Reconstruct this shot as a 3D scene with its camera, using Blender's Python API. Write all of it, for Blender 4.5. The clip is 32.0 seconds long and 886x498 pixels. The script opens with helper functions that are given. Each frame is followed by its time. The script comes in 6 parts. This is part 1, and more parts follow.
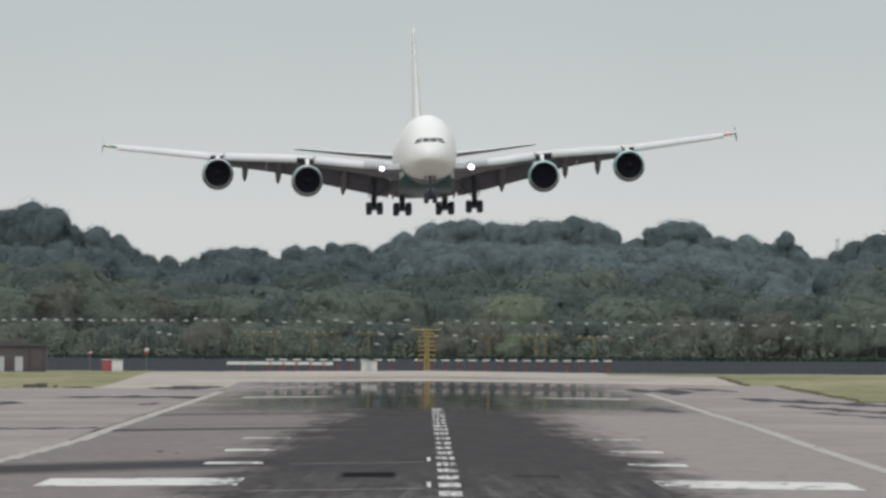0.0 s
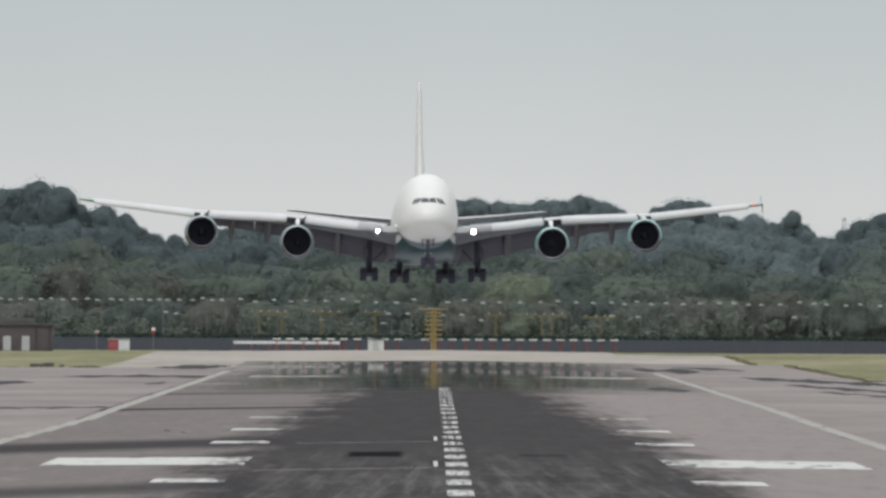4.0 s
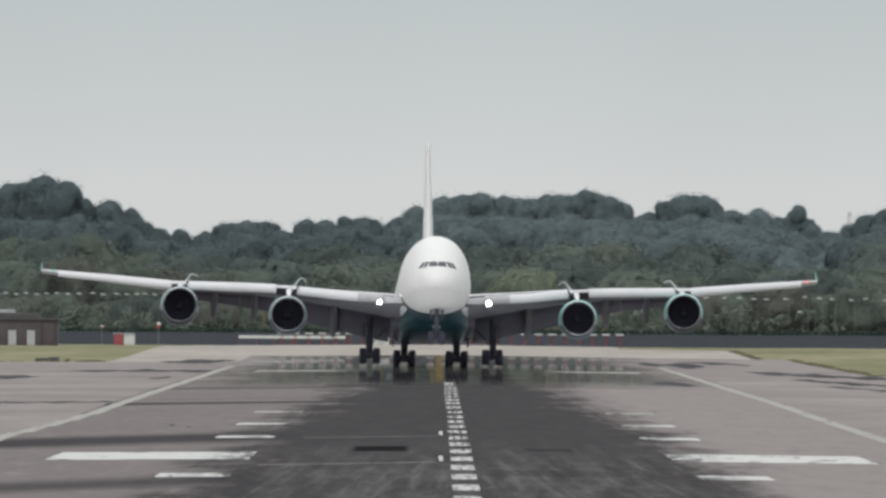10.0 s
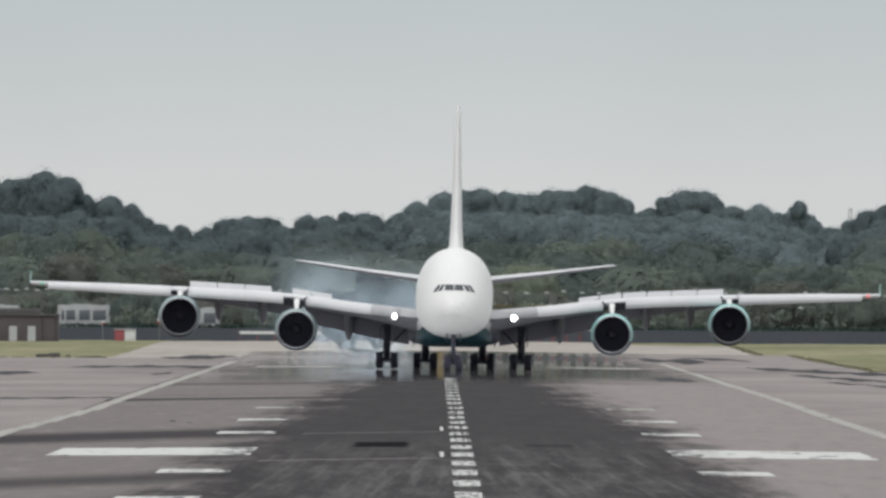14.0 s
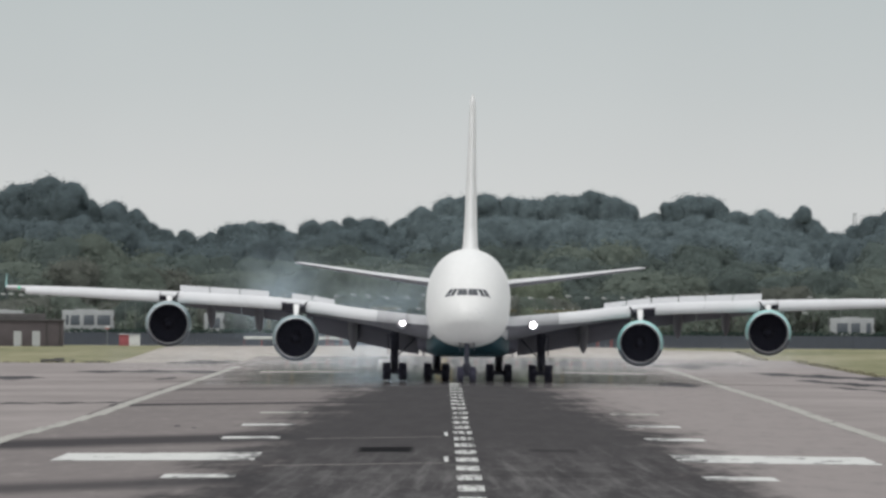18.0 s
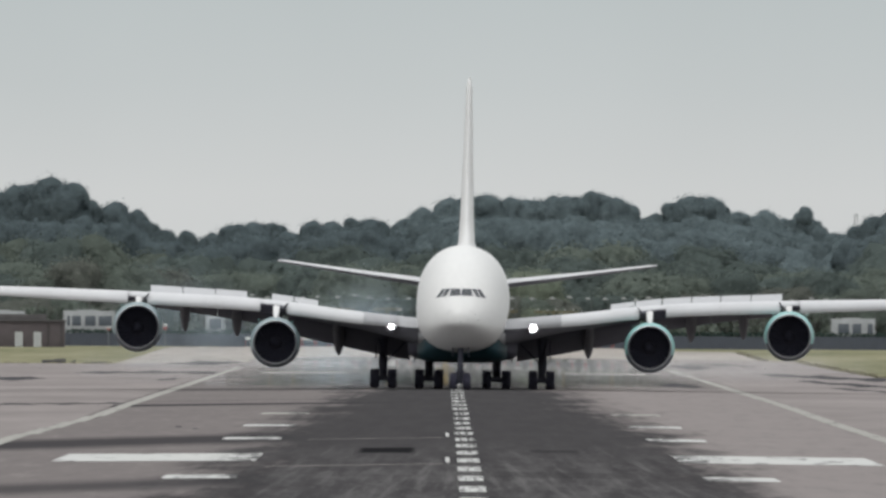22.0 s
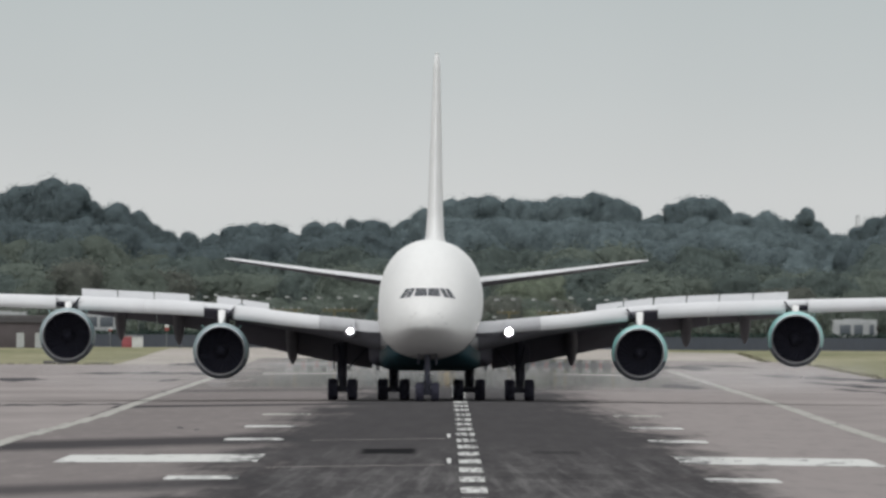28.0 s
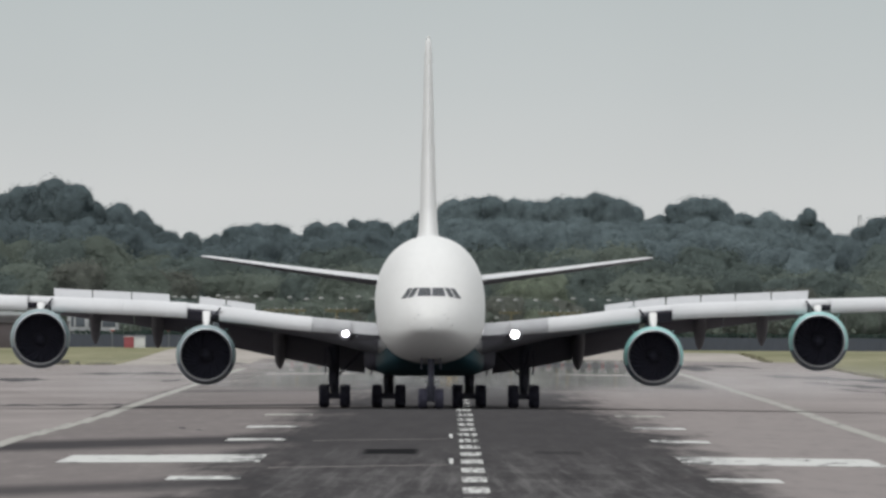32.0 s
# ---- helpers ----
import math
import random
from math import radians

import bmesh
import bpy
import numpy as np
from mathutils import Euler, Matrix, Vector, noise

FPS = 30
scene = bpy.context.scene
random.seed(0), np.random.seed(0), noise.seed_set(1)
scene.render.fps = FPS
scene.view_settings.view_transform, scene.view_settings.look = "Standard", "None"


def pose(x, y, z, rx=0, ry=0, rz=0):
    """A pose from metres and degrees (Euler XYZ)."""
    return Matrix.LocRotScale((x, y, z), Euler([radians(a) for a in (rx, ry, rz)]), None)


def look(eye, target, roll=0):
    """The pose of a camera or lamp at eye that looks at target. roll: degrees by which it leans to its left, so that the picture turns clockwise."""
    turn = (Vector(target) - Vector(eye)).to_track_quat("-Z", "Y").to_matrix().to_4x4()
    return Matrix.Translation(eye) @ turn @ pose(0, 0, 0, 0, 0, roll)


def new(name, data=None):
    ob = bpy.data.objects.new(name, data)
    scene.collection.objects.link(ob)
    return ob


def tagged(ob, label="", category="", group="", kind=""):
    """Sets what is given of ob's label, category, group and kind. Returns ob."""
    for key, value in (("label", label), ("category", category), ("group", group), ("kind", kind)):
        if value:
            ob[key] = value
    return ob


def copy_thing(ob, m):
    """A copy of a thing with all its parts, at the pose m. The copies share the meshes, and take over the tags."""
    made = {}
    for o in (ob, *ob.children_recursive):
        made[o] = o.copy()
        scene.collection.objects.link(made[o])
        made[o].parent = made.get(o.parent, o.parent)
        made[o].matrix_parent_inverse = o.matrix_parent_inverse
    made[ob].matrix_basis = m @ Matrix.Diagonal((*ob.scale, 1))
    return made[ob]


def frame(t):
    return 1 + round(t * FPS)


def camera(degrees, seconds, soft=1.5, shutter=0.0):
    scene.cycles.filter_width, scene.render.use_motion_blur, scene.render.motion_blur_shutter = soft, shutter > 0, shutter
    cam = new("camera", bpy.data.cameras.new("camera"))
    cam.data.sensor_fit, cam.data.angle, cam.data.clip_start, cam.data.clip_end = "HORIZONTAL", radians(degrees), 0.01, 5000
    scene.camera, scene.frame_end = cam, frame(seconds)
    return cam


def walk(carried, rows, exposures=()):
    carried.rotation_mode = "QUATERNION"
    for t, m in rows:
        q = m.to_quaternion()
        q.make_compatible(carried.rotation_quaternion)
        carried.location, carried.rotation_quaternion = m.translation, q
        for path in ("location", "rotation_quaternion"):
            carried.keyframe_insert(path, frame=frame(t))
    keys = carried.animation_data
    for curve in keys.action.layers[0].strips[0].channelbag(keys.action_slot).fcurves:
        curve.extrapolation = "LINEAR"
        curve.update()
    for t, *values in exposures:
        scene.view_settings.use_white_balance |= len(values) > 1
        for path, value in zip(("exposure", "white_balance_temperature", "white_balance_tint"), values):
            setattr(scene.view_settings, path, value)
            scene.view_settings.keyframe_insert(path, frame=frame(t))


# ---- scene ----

# ---- camera: a long lens on a tripod, panning by fractions of a degree ----
LENS = 48000.0 / 1568          # focal length in picture widths
EYE = (-1.2, 0.0, 7.15)
LEAN = 0.315


def aim(across, down):
    """Camera pose for a pan and tilt offset, in 1/48000 rad, off the runway's far end."""
    x, y = across - 12.0, down + 82.0
    c, s = math.cos(radians(LEAN)), math.sin(radians(LEAN))
    turn, tilt = (c * x + s * y) / 48000.0, (c * y - s * x) / 48000.0
    return pose(*EYE, 90 + math.degrees(tilt), 0, math.degrees(turn)) @ pose(0, 0, 0, 0, 0, LEAN)


cam = camera(2 * math.degrees(math.atan(0.5 / LENS)), 32.0, soft=2.9)
walk(cam, [
    (0.0, aim(-22.6, 50.2)),
    (0.5, aim(-20.0, 34.6)),
    (1.0, aim(-21.4, 25.5)),
    (1.5, aim(-19.7, 20.9)),
    (2.0, aim(-18.8, 17.5)),
    (2.5, aim(-15.9, 16.0)),
    (3.0, aim(-14.7, 14.9)),
    (3.5, aim(-13.1, 14.5)),
    (5.5, aim(-3.8, 9.0)),
    (6.0, aim(-2.8, 8.0)),
    (6.5, aim(-1.4, 7.3)),
    (7.0, aim(-2.5, 6.3)),
    (7.5, aim(-2.4, 5.5)),
    (8.0, aim(-2.4, 5.6)),
    (8.5, aim(-1.1, 4.7)),
    (9.0, aim(-1.0, 4.8)),
    (9.5, aim(-1.3, 4.2)),
    (10.0, aim(-1.3, 3.9)),
    (10.5, aim(-1.8, 3.4)),
    (11.0, aim(-0.8, 2.6)),
    (11.5, aim(0.2, 2.8)),
    (12.0, aim(3.7, 1.7)),
    (12.5, aim(3.7, 0.1)),
    (13.0, aim(0.0, 0.0)),
    (13.5, aim(0.5, -0.9)),
    (14.0, aim(-0.0, -3.6)),
    (14.5, aim(-0.3, -3.4)),
    (16.5, aim(2.6, 6.1)),
    (17.0, aim(5.8, 4.3)),
    (17.5, aim(7.0, 5.1)),
    (18.0, aim(7.9, 5.3)),
    (18.5, aim(8.6, 4.5)),
    (19.0, aim(6.6, 2.9)),
    (19.5, aim(6.0, 5.9)),
    (20.0, aim(7.5, 6.2)),
    (20.5, aim(7.6, 6.7)),
    (21.0, aim(6.9, 5.3)),
    (21.5, aim(9.2, 5.8)),
    (22.0, aim(10.2, 6.6)),
    (22.5, aim(6.7, 6.7)),
    (23.0, aim(9.5, 5.9)),
    (23.5, aim(8.8, 5.9)),
    (24.0, aim(11.3, 7.2)),
    (24.5, aim(10.5, 7.4)),
    (25.0, aim(11.8, 8.6)),
    (25.5, aim(11.4, 9.6)),
    (27.5, aim(13.6, 8.7)),
    (28.0, aim(13.0, 8.3)),
    (28.5, aim(15.7, 7.1)),
    (29.0, aim(14.9, 7.4)),
    (29.5, aim(14.8, 7.1)),
    (30.0, aim(11.6, 7.6)),
    (30.5, aim(12.8, 8.4)),
    (31.0, aim(12.5, 9.9)),
    (31.5, aim(16.6, 7.9)),
    (32.0, aim(16.8, 8.8)),
], exposures=((0.0, 0.03), (3.5, 0.03), (9.0, 0.03), (14.5, 0.02), (20.0, -0.01), (25.5, -0.02), (32.0, -0.03)))

# ---- light: bright overcast sky, high soft sun ----
SUN_UP, SUN_TURN = radians(70), radians(218)
world = bpy.data.worlds.new("overcast_sky")
scene.world = world
world.use_nodes = True
nt = world.node_tree
nt.nodes.clear()
w_out = nt.nodes.new("ShaderNodeOutputWorld")
w_bg = nt.nodes.new("ShaderNodeBackground")
w_sky = nt.nodes.new("ShaderNodeTexSky")
w_sky.sky_type, w_sky.sun_disc = "NISHITA", False
w_sky.sun_elevation, w_sky.sun_rotation = SUN_UP, SUN_TURN
w_sky.air_density, w_sky.dust_density, w_sky.ozone_density = 1.0, 4.0, 1.0
w_grey = nt.nodes.new("ShaderNodeHueSaturation")
w_grey.inputs["Saturation"].default_value = 0.12
w_grey.inputs["Value"].default_value = 0.09
w_tc = nt.nodes.new("ShaderNodeTexCoord")
w_sep = nt.nodes.new("ShaderNodeSeparateXYZ")
w_ramp = nt.nodes.new("ShaderNodeValToRGB")        # cloud layer: brighter towards the zenith
cr = w_ramp.color_ramp
cr.elements[0].position, cr.elements[0].color = 0.0, (0.700, 0.715, 0.712, 1)
cr.elements[1].position, cr.elements[1].color = 1.0, (1.44, 1.49, 1.52, 1)
for at, col in ((0.0035, (0.700, 0.715, 0.712, 1)), (0.0105, (0.555, 0.605, 0.612, 1)), (0.05, (0.62, 0.66, 0.67, 1)), (0.5, (1.02, 1.06, 1.09, 1))):
    e = cr.elements.new(at)
    e.color = col
w_cloud = nt.nodes.new("ShaderNodeTexNoise")
w_cloud.inputs["Scale"].default_value = 60.0
w_cloud.inputs["Detail"].default_value = 4.0
w_mul = nt.nodes.new("ShaderNodeMapRange")
w_mul.inputs["To Min"].default_value, w_mul.inputs["To Max"].default_value = 0.95, 1.05
w_vary = nt.nodes.new("ShaderNodeMixRGB")
w_vary.blend_type = "MULTIPLY"
w_vary.inputs["Fac"].default_value = 1.0
w_mix = nt.nodes.new("ShaderNodeMixRGB")
w_mix.inputs["Fac"].default_value = 0.12
nt.links.new(w_tc.outputs["Generated"], w_sep.inputs[0])
nt.links.new(w_tc.outputs["Generated"], w_cloud.inputs["Vector"])
nt.links.new(w_sep.outputs["Z"], w_ramp.inputs["Fac"])
nt.links.new(w_cloud.outputs["Fac"], w_mul.inputs["Value"])
nt.links.new(w_ramp.outputs["Color"], w_vary.inputs[1])
nt.links.new(w_mul.outputs["Result"], w_vary.inputs[2])
nt.links.new(w_sky.outputs["Color"], w_grey.inputs["Color"])
nt.links.new(w_vary.outputs["Color"], w_mix.inputs[1])
nt.links.new(w_grey.outputs["Color"], w_mix.inputs[2])
nt.links.new(w_mix.outputs["Color"], w_bg.inputs["Color"])
nt.links.new(w_bg.outputs["Background"], w_out.inputs["Surface"])
w_bg.inputs["Strength"].default_value = 1.0

sun_data = bpy.data.lights.new("sun", "SUN")
sun_data.energy, sun_data.angle, sun_data.color = 1.1, radians(40), (1.0, 0.97, 0.93)
sun = new("sun", sun_data)
sun.matrix_world = look((0, 0, 0), (-math.sin(SUN_TURN) * math.cos(SUN_UP), -math.cos(SUN_TURN) * math.cos(SUN_UP), -math.sin(SUN_UP)))


# ---- materials ----
def mat(name, colour, rough=0.6, metal=0.0, spec=0.5, vary=0.12, scale=1.0, fine=12.0, bump=0.0, stretch=(1, 1, 1), tint=None, per_thing=0.0):
    """A surface with broad stains and fine grain, in metres of the object's own space."""
    m = bpy.data.materials.new(name)
    m.use_nodes = True
    t = m.node_tree
    b = t.nodes["Principled BSDF"]
    b.inputs["Roughness"].default_value, b.inputs["Metallic"].default_value = rough, metal
    b.inputs["Specular IOR Level"].default_value = spec
    tc, mp = t.nodes.new("ShaderNodeTexCoord"), t.nodes.new("ShaderNodeMapping")
    mp.inputs["Scale"].default_value = stretch
    t.links.new(tc.outputs["Object"], mp.inputs["Vector"])
    big, small = t.nodes.new("ShaderNodeTexNoise"), t.nodes.new("ShaderNodeTexNoise")
    big.inputs["Scale"].default_value, small.inputs["Scale"].default_value = scale, fine
    big.inputs["Detail"].default_value, small.inputs["Detail"].default_value = 5.0, 3.0
    for n in (big, small):
        t.links.new(mp.outputs["Vector"], n.inputs["Vector"])
    add = t.nodes.new("ShaderNodeMath")
    add.operation = "MULTIPLY_ADD"
    add.inputs[1].default_value = 0.5
    t.links.new(small.outputs["Fac"], add.inputs[0])
    t.links.new(big.outputs["Fac"], add.inputs[2])
    ramp = t.nodes.new("ShaderNodeMapRange")
    ramp.inputs["From Min"].default_value, ramp.inputs["From Max"].default_value = 0.45, 1.05
    t.links.new(add.outputs[0], ramp.inputs["Value"])
    mix = t.nodes.new("ShaderNodeMixRGB")
    lo = tint or tuple(c * (1 - vary) for c in colour)
    hi = tuple(min(1.0, c * (1 + vary)) for c in colour)
    mix.inputs[1].default_value, mix.inputs[2].default_value = (*lo, 1), (*hi, 1)
    t.links.new(ramp.outputs["Result"], mix.inputs["Fac"])
    last = mix.outputs[0]
    if per_thing:
        info, rng = t.nodes.new("ShaderNodeObjectInfo"), t.nodes.new("ShaderNodeMapRange")
        rng.inputs["To Min"].default_value, rng.inputs["To Max"].default_value = 1 - per_thing, 1 + per_thing
        mul = t.nodes.new("ShaderNodeMixRGB")
        mul.blend_type, mul.inputs["Fac"].default_value = "MULTIPLY", 1.0
        t.links.new(info.outputs["Random"], rng.inputs["Value"])
        t.links.new(last, mul.inputs[1])
        t.links.new(rng.outputs["Result"], mul.inputs[2])
        last = mul.outputs[0]
    t.links.new(last, b.inputs["Base Color"])
    if bump:
        bp = t.nodes.new("ShaderNodeBump")
        bp.inputs["Strength"].default_value, bp.inputs["Distance"].default_value = bump, 0.02
        t.links.new(small.outputs["Fac"], bp.inputs["Height"])
        t.links.new(bp.outputs["Normal"], b.inputs["Normal"])
    return m


def glow(name, colour, strength):
    m = bpy.data.materials.new(name)
    m.use_nodes = True
    b = m.node_tree.nodes["Principled BSDF"]
    b.inputs["Base Color"].default_value = (*colour, 1)
    b.inputs["Emission Color"].default_value = (*colour, 1)
    b.inputs["Emission Strength"].default_value = strength
    return m


WHITE = mat("white_aircraft_paint", (0.615, 0.608, 0.598), 0.45, spec=0.4, vary=0.055, scale=0.35, fine=3.0, stretch=(1, 0.15, 1))
WING_GREY = mat("light_grey_wing_paint", (0.52, 0.52, 0.53), 0.45, spec=0.35, vary=0.06, scale=0.4, fine=5.0, stretch=(1, 0.2, 1))
ROOT_GREY = mat("darker_grey_wing_root", (0.35, 0.35, 0.362), 0.5, spec=0.3, vary=0.10, scale=0.6, fine=5.0)
# light grey paint darkened: shade below the wing put into the colour
UNDER_GREY = mat("shaded_underside_grey", (0.086, 0.084, 0.108), 0.6, spec=0.12, vary=0.12, scale=0.5, fine=6.0)
TEAL = mat("teal_aircraft_paint", (0.010, 0.040, 0.052), 0.45, spec=0.35, vary=0.12, scale=0.5, fine=4.0)
# navy for the lower cowl: shade under the nacelle put into the colour
COWL_LOW = mat("shaded_lower_cowl_blue", (0.030, 0.050, 0.075), 0.4, spec=0.35, vary=0.12, scale=0.7, fine=5.0)
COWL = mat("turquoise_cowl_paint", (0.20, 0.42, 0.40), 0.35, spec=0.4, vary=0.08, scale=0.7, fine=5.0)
LIP = mat("brushed_aluminium_lip", (0.42, 0.43, 0.45), 0.35, metal=0.7, vary=0.08, scale=1.0)
DARK_METAL = mat("dark_engine_metal", (0.044, 0.046, 0.070), 0.6, metal=0.2, vary=0.2, scale=2.0)
# near-black fan and liner, so the intake reads as one dark disc
FAN_BLACK = mat("near_black_fan_blades", (0.014, 0.014, 0.025), 0.9, metal=0.0, vary=0.2, scale=2.0)
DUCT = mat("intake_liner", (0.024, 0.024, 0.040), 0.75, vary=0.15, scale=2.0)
# gear steel and tyre blacks raised and blued: airlight haze in the colour
STEEL = mat("landing_gear_steel", (0.078, 0.079, 0.102), 0.6, spec=0.1, vary=0.2, scale=2.0)
RUBBER = mat("tyre_rubber", (0.058, 0.056, 0.078), 0.9, spec=0.05, vary=0.3, scale=3.0)
GLASS_DARK = mat("cockpit_glass", (0.020, 0.024, 0.030), 0.12, spec=0.6, vary=0.1)
SPOILER_GREY = mat("matt_grey_spoiler_paint", (0.43, 0.432, 0.445), 0.55, spec=0.3, vary=0.07, scale=0.5, fine=5.0)
# near-black of the open slat gaps, shade put into solid pieces
GAP_DARK = mat("dark_slat_gap", (0.028, 0.026, 0.034), 0.8, spec=0.1, vary=0.2)
# cowl turquoise greyed for how light falls on the port engines
COWL_PORT = mat("port_lit_turquoise_cowl", (0.17, 0.235, 0.245), 0.35, spec=0.4, vary=0.08, scale=0.7, fine=5.0)
# wing grey again, darkened for shade on the down-facing skins
LOWER_SKIN = mat("shaded_lower_wing_skin", (0.140, 0.140, 0.158), 0.6, spec=0.15, vary=0.15, scale=0.4, fine=5.0, stretch=(1, 0.3, 1))
FAIRING_GREY = mat("grey_flap_fairing_paint", (0.115, 0.113, 0.130), 0.6, spec=0.15, vary=0.12)
SEAM = mat("panel_gap_shadow_seal", (0.10, 0.10, 0.11), 0.7, vary=0.1)
BEAM = glow("landing_light_beam", (1.0, 0.96, 1.0), 16.0)
BEAM_SMALL = glow("runway_turnoff_light", (1.0, 0.97, 0.95), 3.0)
NAV_RED = glow("red_position_light", (0.9, 0.14, 0.12), 0.7)
NAV_GREEN = glow("green_position_light", (0.1, 0.6, 0.35), 0.12)
OCHRE = mat("dull_ochre_paint", (0.165, 0.142, 0.075), 0.8, vary=0.2, scale=0.8)
YELLOW = mat("yellow_mast_paint", (0.30, 0.225, 0.08), 0.7, vary=0.12, scale=0.8)
RED_POST = mat("red_marker_paint", (0.30, 0.065, 0.06), 0.7, vary=0.15, scale=1.0)
WHITE_PAINT = mat("white_paint_weathered", (0.52, 0.52, 0.50), 0.7, vary=0.15, scale=0.8)
GALV = mat("galvanised_steel", (0.19, 0.20, 0.205), 0.55, metal=0.4, vary=0.15, scale=1.0)
LAMP_POLE = mat("weathered_grey_lamp_post", (0.125, 0.130, 0.132), 0.7, vary=0.15)
LAMP_SHELL = mat("pale_lamp_shell", (0.32, 0.33, 0.32), 0.5, vary=0.06)
FENCE_M = mat("dark_grey_fence_boards", (0.074, 0.083, 0.104), 0.8, vary=0.15, scale=0.3, fine=4.0, stretch=(1, 1, 0.2))
BRICK_M = mat("brown_brick", (0.082, 0.068, 0.070), 0.85, vary=0.2, scale=0.6, fine=9.0, per_thing=0.15)
ROOF_M = mat("dark_felt_roof", (0.07, 0.065, 0.065), 0.9, vary=0.2)
DOOR_M = mat("pale_grey_door_paint", (0.45, 0.46, 0.46), 0.6, vary=0.1)
VAN_WHITE = mat("greyed_white_vehicle_paint", (0.25, 0.26, 0.26), 0.7, vary=0.2, scale=0.6)
VAN_GLASS = mat("tinted_vehicle_glass", (0.05, 0.06, 0.07), 0.2, vary=0.1)
BARK = mat("bark", (0.07, 0.055, 0.04), 0.9, vary=0.25, scale=1.5, fine=8.0, stretch=(1, 1, 0.2), bump=0.4)


def leaf_mat(name, colour, warm):
    """Leaves whose colour varies from clump to clump and tree to tree."""
    m = mat(name, colour, 0.85, spec=0.0, vary=0.36, scale=0.30, fine=1.9, per_thing=0.15)
    t = m.node_tree
    b = t.nodes["Principled BSDF"]
    geo, rng, mix = t.nodes.new("ShaderNodeNewGeometry"), t.nodes.new("ShaderNodeMapRange"), t.nodes.new("ShaderNodeMixRGB")
    rng.inputs["To Min"].default_value, rng.inputs["To Max"].default_value = 0.0, 0.5
    mix.inputs[2].default_value = (*warm, 1)
    src = b.inputs["Base Color"].links[0].from_socket
    t.links.new(geo.outputs["Random Per Island"], rng.inputs["Value"])
    t.links.new(rng.outputs["Result"], mix.inputs["Fac"])
    t.links.new(src, mix.inputs[1])
    shade, sprays = t.nodes.new("ShaderNodeMixRGB"), t.nodes.new("ShaderNodeMapRange")
    shade.blend_type, shade.inputs["Fac"].default_value = "MULTIPLY", 1.0
    sprays.inputs["To Min"].default_value, sprays.inputs["To Max"].default_value = 0.76, 1.26
    t.links.new(geo.outputs["Random Per Island"], sprays.inputs["Value"])
    t.links.new(mix.outputs[0], shade.inputs[1])
    t.links.new(sprays.outputs["Result"], shade.inputs[2])
    mix = shade
    t.links.new(mix.outputs[0], b.inputs["Base Color"])
    tr, mx = t.nodes.new("ShaderNodeBsdfTranslucent"), t.nodes.new("ShaderNodeMixShader")
    mx.inputs["Fac"].default_value = 0.42
    t.links.new(mix.outputs[0], tr.inputs["Color"])
    t.links.new(b.outputs[0], mx.inputs[1])
    t.links.new(tr.outputs[0], mx.inputs[2])
    t.links.new(mx.outputs[0], t.nodes["Material Output"].inputs["Surface"])
    return m


def vapour_mat(name, colour, density):
    """Evenly thin white vapour."""
    m = bpy.data.materials.new(name)
    m.use_nodes = True
    t = m.node_tree
    b = t.nodes["Principled BSDF"]
    b.inputs["Base Color"].default_value, b.inputs["Roughness"].default_value, b.inputs["Specular IOR Level"].default_value = (*colour, 1), 1.0, 0.0
    b.inputs["Alpha"].default_value = density
    return m


CURL_M = vapour_mat("condensation_vapour", (0.62, 0.64, 0.65), 0.55)
# wood foliage is paled and greyed: distance haze put into the colour
LEAF_DARK = leaf_mat("dark_green_foliage", (0.099, 0.123, 0.117), (0.117, 0.136, 0.122))
LEAF_MID = leaf_mat("olive_green_foliage", (0.126, 0.150, 0.131), (0.144, 0.160, 0.132))
LEAF_PALE = leaf_mat("pale_yellow_green_foliage", (0.163, 0.189, 0.147), (0.181, 0.204, 0.149))
LEAF_BROWN = leaf_mat("brownish_foliage", (0.131, 0.140, 0.125), (0.142, 0.147, 0.125))
HEDGE_M = leaf_mat("dark_hedge_foliage", (0.048, 0.069, 0.061), (0.058, 0.082, 0.066))
# far and ridge tones hold the most haze, paler and bluer
LEAF_FAR_HAZE = leaf_mat("hazed_grey_green_foliage", (0.136, 0.172, 0.182), (0.147, 0.178, 0.184))
LEAF_RIDGE_HAZE = leaf_mat("hazed_blue_green_foliage", (0.107, 0.136, 0.146), (0.121, 0.146, 0.149))


def node_math(t, op, a, b=None, c=None):
    n = t.nodes.new("ShaderNodeMath")
    n.operation = op
    for i, v in enumerate((a, b, c)):
        if v is None:
            continue
        if isinstance(v, (int, float)):
            n.inputs[i].default_value = v
        else:
            t.links.new(v, n.inputs[i])
    return n.outputs[0]


def node_noise(t, vec, scale, stretch, detail=5.0, rough=0.6):
    mp, n = t.nodes.new("ShaderNodeMapping"), t.nodes.new("ShaderNodeTexNoise")
    mp.inputs["Scale"].default_value = stretch
    n.inputs["Scale"].default_value, n.inputs["Detail"].default_value, n.inputs["Roughness"].default_value = scale, detail, rough
    t.links.new(vec, mp.inputs["Vector"])
    t.links.new(mp.outputs["Vector"], n.inputs["Vector"])
    return n.outputs["Fac"]


def node_step(t, v, lo, hi):
    n = t.nodes.new("ShaderNodeMapRange")
    n.interpolation_type = "SMOOTHSTEP"
    n.inputs["From Min"].default_value, n.inputs["From Max"].default_value = lo, hi
    t.links.new(v, n.inputs["Value"])
    return n.outputs["Result"]


